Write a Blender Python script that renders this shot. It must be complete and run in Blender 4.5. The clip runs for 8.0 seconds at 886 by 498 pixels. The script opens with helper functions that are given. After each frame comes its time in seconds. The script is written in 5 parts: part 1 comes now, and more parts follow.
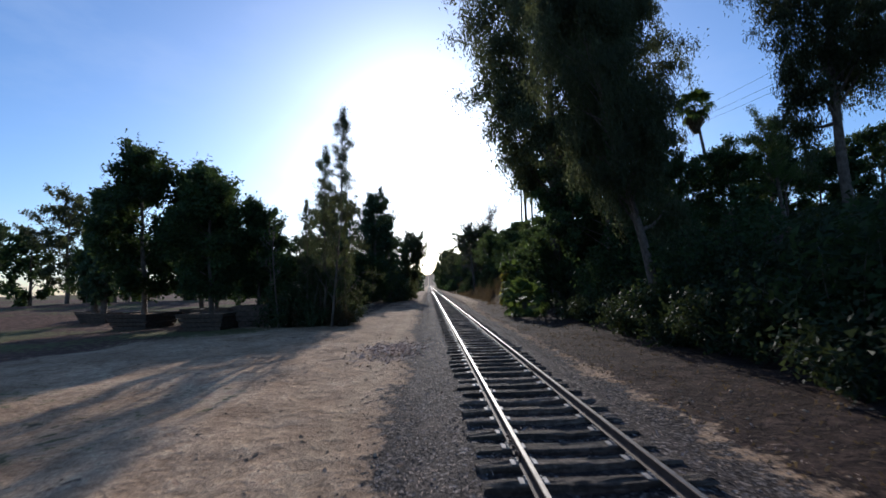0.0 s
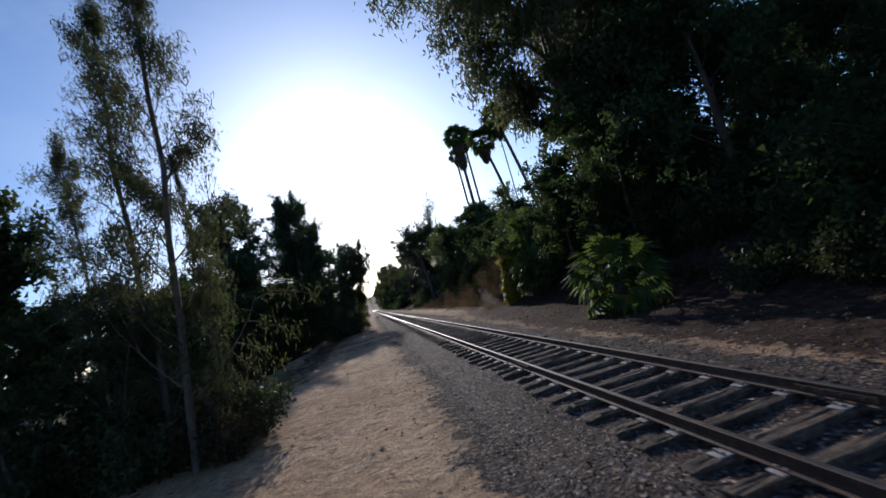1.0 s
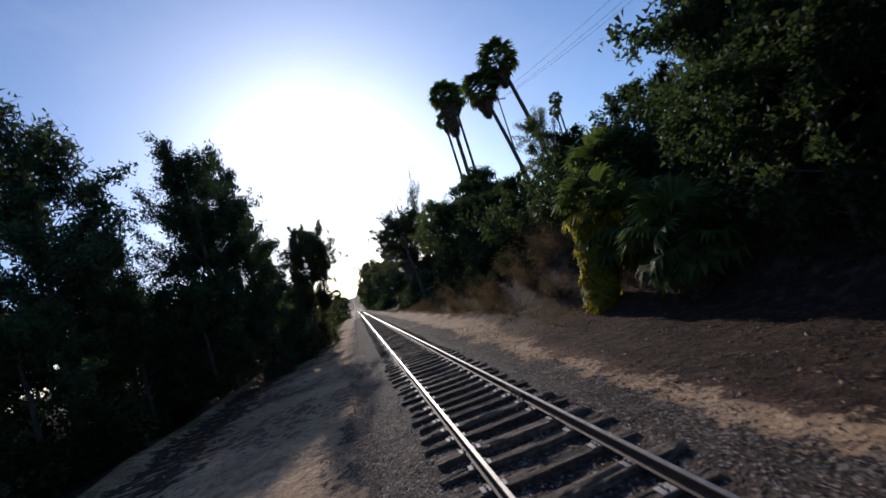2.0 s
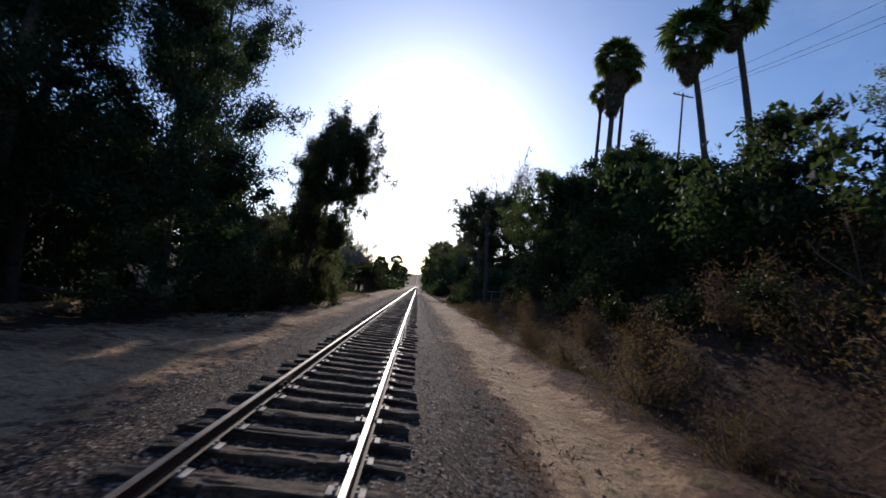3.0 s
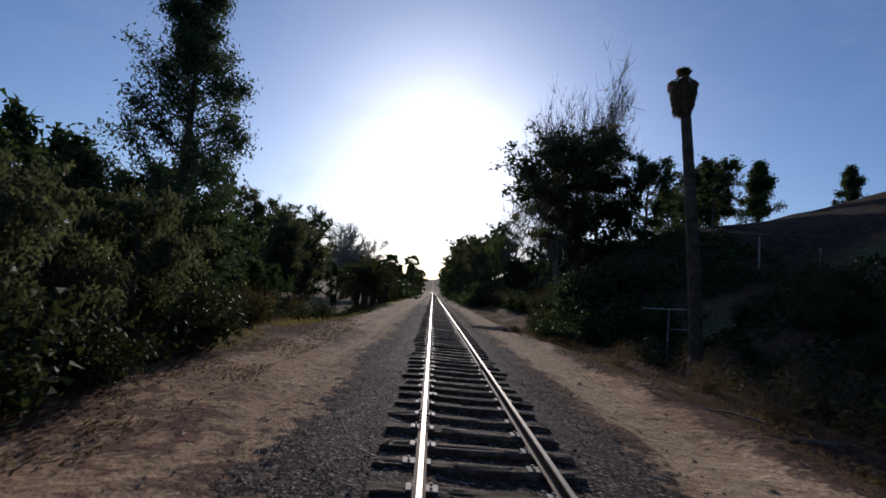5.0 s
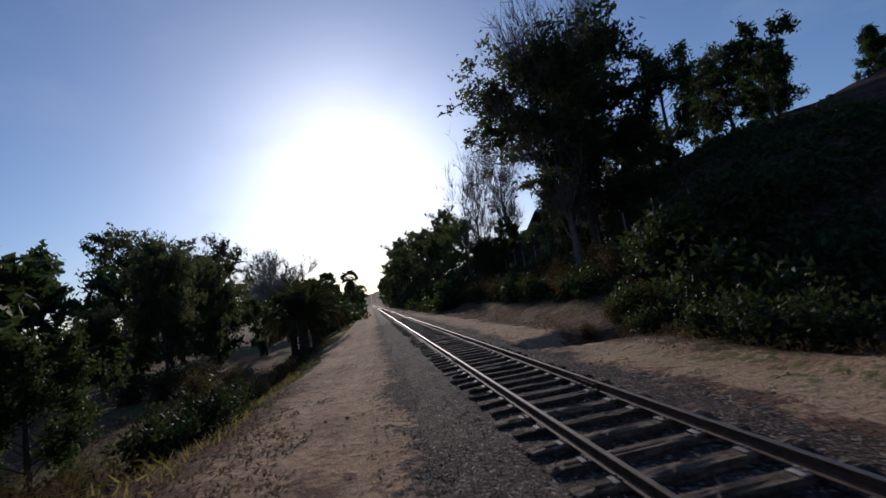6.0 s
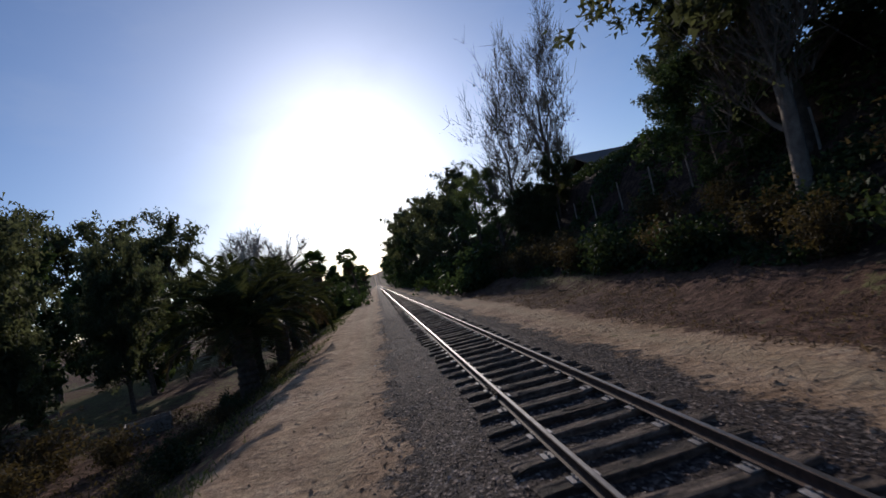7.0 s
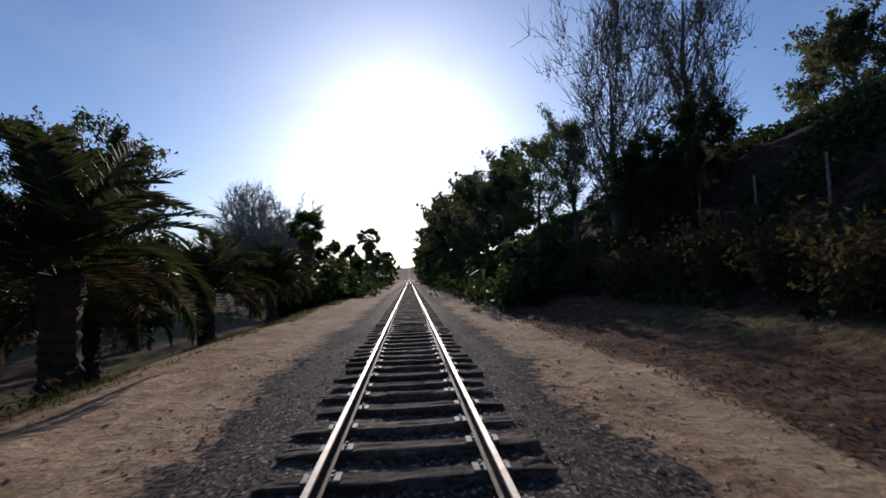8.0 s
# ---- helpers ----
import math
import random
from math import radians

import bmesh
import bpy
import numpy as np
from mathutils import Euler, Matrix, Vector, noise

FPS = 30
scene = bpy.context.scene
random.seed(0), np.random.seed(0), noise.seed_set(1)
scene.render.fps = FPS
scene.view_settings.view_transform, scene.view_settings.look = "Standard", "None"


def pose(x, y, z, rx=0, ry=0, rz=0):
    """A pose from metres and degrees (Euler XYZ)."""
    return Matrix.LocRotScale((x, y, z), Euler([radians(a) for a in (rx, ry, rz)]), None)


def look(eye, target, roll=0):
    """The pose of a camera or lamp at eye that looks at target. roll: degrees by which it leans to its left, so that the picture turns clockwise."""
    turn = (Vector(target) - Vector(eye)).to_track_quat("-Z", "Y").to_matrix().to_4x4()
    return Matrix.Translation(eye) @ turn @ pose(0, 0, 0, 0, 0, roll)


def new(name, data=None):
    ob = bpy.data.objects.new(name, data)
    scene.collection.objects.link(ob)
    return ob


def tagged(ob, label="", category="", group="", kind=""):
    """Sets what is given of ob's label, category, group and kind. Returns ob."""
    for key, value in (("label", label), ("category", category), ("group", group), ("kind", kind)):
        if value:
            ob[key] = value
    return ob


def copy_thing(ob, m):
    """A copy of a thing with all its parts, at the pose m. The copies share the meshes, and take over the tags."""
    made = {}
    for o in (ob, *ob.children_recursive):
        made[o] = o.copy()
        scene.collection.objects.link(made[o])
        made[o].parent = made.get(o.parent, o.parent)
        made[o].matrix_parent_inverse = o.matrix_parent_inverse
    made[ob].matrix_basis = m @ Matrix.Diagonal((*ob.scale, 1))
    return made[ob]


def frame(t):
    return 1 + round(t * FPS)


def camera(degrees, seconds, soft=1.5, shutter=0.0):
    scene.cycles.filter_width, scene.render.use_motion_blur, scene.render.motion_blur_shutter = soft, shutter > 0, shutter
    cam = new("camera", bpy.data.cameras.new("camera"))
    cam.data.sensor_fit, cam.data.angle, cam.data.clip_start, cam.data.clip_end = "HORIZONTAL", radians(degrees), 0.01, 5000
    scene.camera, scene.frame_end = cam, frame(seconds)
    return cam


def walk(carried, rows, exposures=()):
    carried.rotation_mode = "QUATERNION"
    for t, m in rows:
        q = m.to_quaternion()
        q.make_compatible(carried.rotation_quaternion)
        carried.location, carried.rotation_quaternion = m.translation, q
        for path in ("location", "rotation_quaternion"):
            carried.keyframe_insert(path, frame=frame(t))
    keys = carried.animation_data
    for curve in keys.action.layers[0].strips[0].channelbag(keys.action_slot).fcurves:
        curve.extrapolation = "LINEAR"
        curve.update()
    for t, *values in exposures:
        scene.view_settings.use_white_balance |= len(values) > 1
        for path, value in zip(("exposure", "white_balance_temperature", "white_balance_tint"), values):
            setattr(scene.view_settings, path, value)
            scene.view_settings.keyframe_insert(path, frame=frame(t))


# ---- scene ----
cam = camera(87.0, 8.0, soft=1.6, shutter=0.07)
PATH = [
    (0, (-1.897, -20.822, 2.301), (-1.834, -18.829, 2.454), -1.4),
    (0.5, (-3.206, -10.780, 2.285), (-2.976, -8.801, 2.447), -8.9),
    (1, (-3.818, -0.981, 2.235), (-3.457, 0.979, 2.404), -15.0),
    (1.5, (-3.395, 8.776, 2.636), (-2.942, 10.718, 2.783), -19.2),
    (1.7, (-2.746, 12.490, 2.612), (-2.298, 14.434, 2.748), -19.6),
    (2.8, (0.534, 33.780, 2.059), (0.708, 35.766, 2.221), 2.0),
    (3, (1.117, 37.667, 1.823), (1.206, 39.658, 1.991), 7.1),
    (3.5, (2.078, 47.317, 1.818), (1.945, 49.308, 1.953), 18.4),
    (4, (1.792, 56.591, 2.134), (1.654, 58.580, 2.283), 18.1),
    (4.5, (0.721, 65.306, 2.250), (0.611, 67.298, 2.395), 14.0),
    (5, (-0.801, 73.507, 2.027), (-0.774, 75.498, 2.208), 5.3),
    (5.2, (-1.443, 76.560, 1.763), (-1.334, 78.547, 1.963), 1.8),
    (6.3, (-3.152, 95.394, 2.321), (-2.824, 97.359, 2.503), -11.2),
    (6.5, (-2.926, 98.957, 2.394), (-2.619, 100.925, 2.568), -12.0),
    (7, (-2.455, 107.857, 2.472), (-2.150, 109.832, 2.562), -12.5),
    (7.5, (-1.296, 116.615, 1.926), (-1.026, 118.594, 2.017), -10.6),
    (8, (0.055, 125.490, 1.708), (0.202, 127.480, 1.832), -2.0),
]
walk(cam, [(t, look(eye, target, roll)) for t, eye, target, roll in PATH], exposures=[(0.0, -0.24, 5150.0, 12.0), (1.0, -0.36, 5250.0, 13.0), (3.0, -0.39, 5450.0, 16.0), (4.5, -0.72, 5450.0, 16.0), (6.5, -0.94, 5450.0, 16.0), (8.0, -0.63, 5450.0, 16.0)])

# ---- light ----
SUN_EL, SUN_AZ = radians(17.5), radians(-0.3)
world = bpy.data.worlds.new("sky")
scene.world = world
world.use_nodes = True
wn, wl = world.node_tree.nodes, world.node_tree.links
sky = wn.new("ShaderNodeTexSky")
sky.sky_type = 'NISHITA'
sky.sun_disc = False
sky.sun_elevation, sky.sun_rotation = SUN_EL, SUN_AZ
sky.air_density, sky.dust_density, sky.ozone_density, sky.altitude = 1.0, 0.9, 3.2, 100
haze_at = wn.new("ShaderNodeTexCoord")
haze_map = wn.new("ShaderNodeMapping")
haze_map.inputs["Scale"].default_value = (2.2, 1.0, 4.5)
haze_map.inputs["Rotation"].default_value = (0.0, 0.5, 0.3)
haze = wn.new("ShaderNodeTexNoise")
haze.inputs["Scale"].default_value, haze.inputs["Detail"].default_value, haze.inputs["Roughness"].default_value = 1.7, 7.0, 0.62
wisps = wn.new("ShaderNodeMapRange")
wisps.inputs[1].default_value, wisps.inputs[2].default_value, wisps.inputs[3].default_value, wisps.inputs[4].default_value = 0.5, 0.78, 0.0, 0.22
thin_cloud = wn.new("ShaderNodeMix")
thin_cloud.data_type = 'RGBA'
thin_cloud.inputs[7].default_value = (5.2, 5.6, 6.2, 1)
wl.new(haze_at.outputs["Generated"], haze_map.inputs["Vector"])
wl.new(haze_map.outputs[0], haze.inputs["Vector"])
wl.new(haze.outputs[0], wisps.inputs[0])
wl.new(wisps.outputs[0], thin_cloud.inputs[0])
wl.new(sky.outputs[0], thin_cloud.inputs[6])
wl.new(thin_cloud.outputs[2], wn["Background"].inputs[0])
wn["Background"].inputs[1].default_value = 0.15
sun = new("sun", bpy.data.lights.new("sun", 'SUN'))
sun.data.energy, sun.data.angle, sun.data.color = 5.0, radians(0.5), (1.0, 0.82, 0.6)
sun.matrix_world = look((0, 0, 50), (0 - math.sin(SUN_AZ) * math.cos(SUN_EL), -math.cos(SUN_AZ) * math.cos(SUN_EL), 50 - math.sin(SUN_EL)))

# ---- materials ----


def shader(name, rough=0.8, metal=0.0):
    m = bpy.data.materials.new(name)
    m.use_nodes = True
    t = m.node_tree
    b = t.nodes["Principled BSDF"]
    b.inputs["Roughness"].default_value, b.inputs["Metallic"].default_value = rough, metal
    b.inputs["Specular IOR Level"].default_value = 0.3
    return m, t, b


def node(t, kind, **inputs):
    n = t.nodes.new(kind)
    for key, value in inputs.items():
        n.inputs[key.replace("_", " ")].default_value = value
    return n


def coords(t):
    return t.nodes.new("ShaderNodeTexCoord").outputs["Object"]


def noise_tex(t, scale, detail=5.0, rough=0.6, at=None):
    n = node(t, "ShaderNodeTexNoise", Scale=scale, Detail=detail, Roughness=rough)
    t.links.new(at if at else coords(t), n.inputs["Vector"])
    return n.outputs[0]


def ramp(t, fac, stops):
    r = t.nodes.new("ShaderNodeValToRGB")
    e = r.color_ramp.elements
    while len(e) < len(stops):
        e.new(0.5)
    for el, (p, c) in zip(e, stops):
        el.position, el.color = p, (*c, 1)
    t.links.new(fac, r.inputs[0])
    return r.outputs[0]


def mixed(t, fac, a, b, mode='MIX'):
    n = t.nodes.new("ShaderNodeMix")
    n.data_type, n.blend_type = 'RGBA', mode
    for sock, val in ((n.inputs[0], fac), (n.inputs[6], a), (n.inputs[7], b)):
        if isinstance(val, (int, float)):
            sock.default_value = val
        elif isinstance(val, tuple):
            sock.default_value = (*val, 1)
        else:
            t.links.new(val, sock)
    return n.outputs[2]


def bumped(t, b, height, strength=0.5, dist=0.02):
    n = node(t, "ShaderNodeBump", Strength=strength, Distance=dist)
    t.links.new(height, n.inputs["Height"])
    t.links.new(n.outputs[0], b.inputs["Normal"])


def grainy(name, stops, scale=6.0, fine=60.0, rough=0.85, bump=0.5, dist=0.01, metal=0.0, vary=0.25):
    """A surface with two scales of grain, and a shift from piece to piece."""
    m, t, b = shader(name, rough, metal)
    col = ramp(t, noise_tex(t, scale), stops)
    f = noise_tex(t, fine, 4.0)
    col = mixed(t, 0.45, col, ramp(t, f, [(0.3, (0.25, 0.25, 0.25)), (0.7, (0.75, 0.75, 0.75))]), 'OVERLAY')
    info = t.nodes.new("ShaderNodeObjectInfo")
    mr = t.nodes.new("ShaderNodeMapRange")
    mr.inputs[3].default_value, mr.inputs[4].default_value = 1 - vary, 1 + vary
    t.links.new(info.outputs["Random"], mr.inputs[0])
    h = t.nodes.new("ShaderNodeHueSaturation")
    t.links.new(col, h.inputs["Color"])
    t.links.new(mr.outputs[0], h.inputs["Value"])
    t.links.new(h.outputs[0], b.inputs["Base Color"])
    bumped(t, b, f, bump, dist)
    return m


def leafy(name, dark, light, trans=0.56, rough=0.5):
    """Thin leaves: reflected and transmitted light, with each leaf a little different."""
    m, t, b = shader(name, max(rough, 0.62))
    b.inputs["Specular IOR Level"].default_value = 0.15
    geo = t.nodes.new("ShaderNodeNewGeometry")
    col = ramp(t, geo.outputs["Random Per Island"], [(0.0, dark), (0.55, tuple((a + c) / 2 for a, c in zip(dark, light))), (1.0, light)])
    info = t.nodes.new("ShaderNodeObjectInfo")
    hs = t.nodes.new("ShaderNodeHueSaturation")
    mr = t.nodes.new("ShaderNodeMapRange")
    mr.inputs[3].default_value, mr.inputs[4].default_value = 0.75, 1.2
    t.links.new(info.outputs["Random"], mr.inputs[0])
    t.links.new(mr.outputs[0], hs.inputs["Value"])
    big = noise_tex(t, 0.5, 3.0)
    col = mixed(t, 0.35, col, ramp(t, big, [(0.35, (0.3, 0.3, 0.3)), (0.65, (0.72, 0.7, 0.6))]), 'OVERLAY')
    t.links.new(col, hs.inputs["Color"])
    t.links.new(hs.outputs[0], b.inputs["Base Color"])
    tr = t.nodes.new("ShaderNodeBsdfTranslucent")
    warm = mixed(t, 0.5, hs.outputs[0], (light[0] * 1.4, light[1] * 1.35, light[2] * 0.6))
    t.links.new(warm, tr.inputs[0])
    mx = t.nodes.new("ShaderNodeMixShader")
    mx.inputs[0].default_value = trans
    t.links.new(b.outputs[0], mx.inputs[1])
    t.links.new(tr.outputs[0], mx.inputs[2])
    t.links.new(mx.outputs[0], t.nodes["Material Output"].inputs[0])
    return m


def tie_wood():
    """Old sleeper timber: long grain, splits and pale dusty wear."""
    m, t, b = shader("weathered_tie_wood", 0.88)
    mp = t.nodes.new("ShaderNodeMapping")
    mp.inputs["Scale"].default_value = (1.2, 26.0, 12.0)
    info = t.nodes.new("ShaderNodeObjectInfo")
    mul = t.nodes.new("ShaderNodeMath")
    mul.operation = 'MULTIPLY'
    mul.inputs[1].default_value = 40.0
    t.links.new(info.outputs["Random"], mul.inputs[0])
    t.links.new(mul.outputs[0], mp.inputs["Location"])
    t.links.new(coords(t), mp.inputs["Vector"])
    grain = noise_tex(t, 1.1, 8.0, 0.72, mp.outputs[0])
    wear = noise_tex(t, 5.0, 6.0, 0.7)
    col = ramp(t, grain, [(0.35, (0.06, 0.043, 0.031)), (0.5, (0.175, 0.125, 0.088)), (0.64, (0.36, 0.265, 0.19))])
    col = mixed(t, ramp(t, wear, [(0.4, (0.7, 0.7, 0.7)), (0.56, (0, 0, 0))]), col, (0.04, 0.028, 0.02))
    mr = t.nodes.new("ShaderNodeMapRange")
    mr.inputs[3].default_value, mr.inputs[4].default_value = 0.55, 1.35
    t.links.new(info.outputs["Random"], mr.inputs[0])
    h = t.nodes.new("ShaderNodeHueSaturation")
    t.links.new(col, h.inputs["Color"])
    t.links.new(mr.outputs[0], h.inputs["Value"])
    t.links.new(h.outputs[0], b.inputs["Base Color"])
    bumped(t, b, grain, 1.0, 0.06)
    return m


BARK = grainy("bark_grey_brown", [(0.3, (0.055, 0.042, 0.032)), (0.7, (0.16, 0.125, 0.095))], 3.0, 30.0, 0.9, 0.9, 0.03)
BARK_PALE = grainy("bark_pale_peeling", [(0.3, (0.075, 0.058, 0.045)), (0.7, (0.2, 0.165, 0.135))], 2.0, 24.0, 0.85, 0.7, 0.02)
TWIG = grainy("bare_twig", [(0.3, (0.09, 0.07, 0.055)), (0.7, (0.19, 0.155, 0.12))], 3.0, 30.0, 0.9, 0.3)
PALM_BARK = grainy("palm_bark", [(0.3, (0.035, 0.027, 0.021)), (0.7, (0.13, 0.1, 0.075))], 4.0, 40.0, 0.9, 0.9, 0.03)
LEAF_GUM = leafy("gum_leaf", (0.034, 0.043, 0.028), (0.096, 0.108, 0.066), 0.6)
LEAF_BROAD = leafy("broad_leaf", (0.02, 0.036, 0.018), (0.062, 0.092, 0.037), 0.45)
LEAF_PEPPER = leafy("pepper_leaf", (0.043, 0.067, 0.029), (0.131, 0.169, 0.068), 0.5)
LEAF_PINE = leafy("pine_needle", (0.026, 0.045, 0.028), (0.074, 0.108, 0.060), 0.3)
LEAF_SHRUB = leafy("shrub_leaf", (0.018, 0.027, 0.014), (0.055, 0.07, 0.03), 0.3)
LEAF_BROWN = leafy("brown_scrub_leaf", (0.035, 0.03, 0.018), (0.11, 0.085, 0.045), 0.35, 0.8)
LEAF_IVY = leafy("creeper_leaf", (0.018, 0.03, 0.014), (0.06, 0.085, 0.034), 0.3, 0.5)
LEAF_DRY = leafy("dry_brush", (0.055, 0.04, 0.028), (0.17, 0.122, 0.083), 0.4, 0.8)
LEAF_PALM = leafy("palm_leaf", (0.035, 0.06, 0.02), (0.11, 0.15, 0.045), 0.5, 0.4)
LEAF_DATE = leafy("date_palm_leaf", (0.022, 0.03, 0.016), (0.075, 0.085, 0.038), 0.35, 0.5)
LEAF_YELLOW = leafy("yellowing_palm_leaf", (0.150, 0.160, 0.030), (0.420, 0.360, 0.050), 0.55, 0.45)
LEAF_DEAD = leafy("dead_palm_leaf", (0.075, 0.055, 0.035), (0.200, 0.150, 0.095), 0.3, 0.8)
GRASS = leafy("dry_grass", (0.120, 0.100, 0.040), (0.330, 0.280, 0.140), 0.45, 0.8)
GRASS_GREEN = leafy("green_grass", (0.032, 0.048, 0.016), (0.090, 0.110, 0.035), 0.45, 0.7)
STEEL_DARK = grainy("rusted_rail_side", [(0.3, (0.045, 0.03, 0.024)), (0.7, (0.11, 0.07, 0.05))], 8.0, 90.0, 0.75, 0.4, 0.004, 0.3)
STEEL_TOP = grainy("worn_rail_head", [(0.3, (0.16, 0.145, 0.13)), (0.7, (0.3, 0.275, 0.25))], 5.0, 70.0, 0.47, 0.2, 0.001, 1.0, 0.15)
PLATE = grainy("worn_tie_plate", [(0.3, (0.22, 0.19, 0.165)), (0.7, (0.46, 0.42, 0.38))], 10.0, 80.0, 0.7, 0.3, 0.003, 0.1)
WOOD_TIE = tie_wood()
TWIG_PALE = grainy("pale_twig", [(0.3, (0.35, 0.3, 0.25)), (0.7, (0.55, 0.49, 0.41))], 3.0, 30.0, 0.9, 0.3)
WOOD_BOX = grainy("box_wood", [(0.3, (0.05, 0.035, 0.026)), (0.7, (0.13, 0.09, 0.065))], 5.0, 50.0, 0.8, 0.5)
POST_WOOD = grainy("grey_post_wood", [(0.3, (0.16, 0.13, 0.105)), (0.7, (0.36, 0.31, 0.26))], 5.0, 50.0, 0.85, 0.6)
WOOD_CHIP = grainy("bark_chip", [(0.3, (0.34, 0.22, 0.15)), (0.7, (0.6, 0.44, 0.33))], 5.0, 30.0, 0.85, 0.3)
ROOF = grainy("roof_shingle", [(0.3, (0.06, 0.05, 0.045)), (0.7, (0.13, 0.11, 0.1))], 4.0, 40.0, 0.8, 0.6)
STUCCO = grainy("stucco", [(0.3, (0.4, 0.36, 0.3)), (0.7, (0.55, 0.5, 0.43))], 3.0, 60.0, 0.9, 0.3)
CONCRETE = grainy("concrete", [(0.3, (0.26, 0.24, 0.22)), (0.7, (0.42, 0.4, 0.37))], 3.0, 60.0, 0.9, 0.4)
WHITE_METAL = grainy("faded_white_paint", [(0.3, (0.5, 0.5, 0.48)), (0.7, (0.7, 0.69, 0.66))], 3.0, 40.0, 0.5, 0.1)
WIRE = grainy("black_cable", [(0.3, (0.02, 0.02, 0.02)), (0.7, (0.04, 0.04, 0.04))], 3.0, 40.0, 0.6, 0.1)


def stone_mat(name, fine):
    m, t, b = shader(name, 0.9)
    b.inputs["Specular IOR Level"].default_value = 0.1
    geo = t.nodes.new("ShaderNodeNewGeometry")
    if fine:
        col = ramp(t, geo.outputs["Random Per Island"], [(0.0, (0.03, 0.024, 0.021)), (0.5, (0.085, 0.068, 0.06)), (0.8, (0.16, 0.13, 0.11)), (1.0, (0.42, 0.36, 0.31))])
        h = noise_tex(t, 60.0)
    else:
        v = node(t, "ShaderNodeTexVoronoi", Scale=22.0)
        t.links.new(coords(t), v.inputs["Vector"])
        sep = t.nodes.new("ShaderNodeSeparateColor")
        t.links.new(v.outputs["Color"], sep.inputs[0])
        col = ramp(t, sep.outputs[0], [(0.0, (0.016, 0.012, 0.01)), (0.5, (0.052, 0.039, 0.033)), (0.85, (0.11, 0.084, 0.07)), (1.0, (0.34, 0.28, 0.235))])
        dust = noise_tex(t, 0.7, 6.0)
        col = mixed(t, ramp(t, dust, [(0.45, (0, 0, 0)), (0.75, (0.45, 0.45, 0.45))]), col, (0.12, 0.08, 0.056))
        h = v.outputs["Distance"]
    t.links.new(col, b.inputs["Base Color"])
    bumped(t, b, h, 0.8, 0.03)
    return m


STONE = stone_mat("ballast_stone", True)
BALLAST = stone_mat("ballast_bed", False)


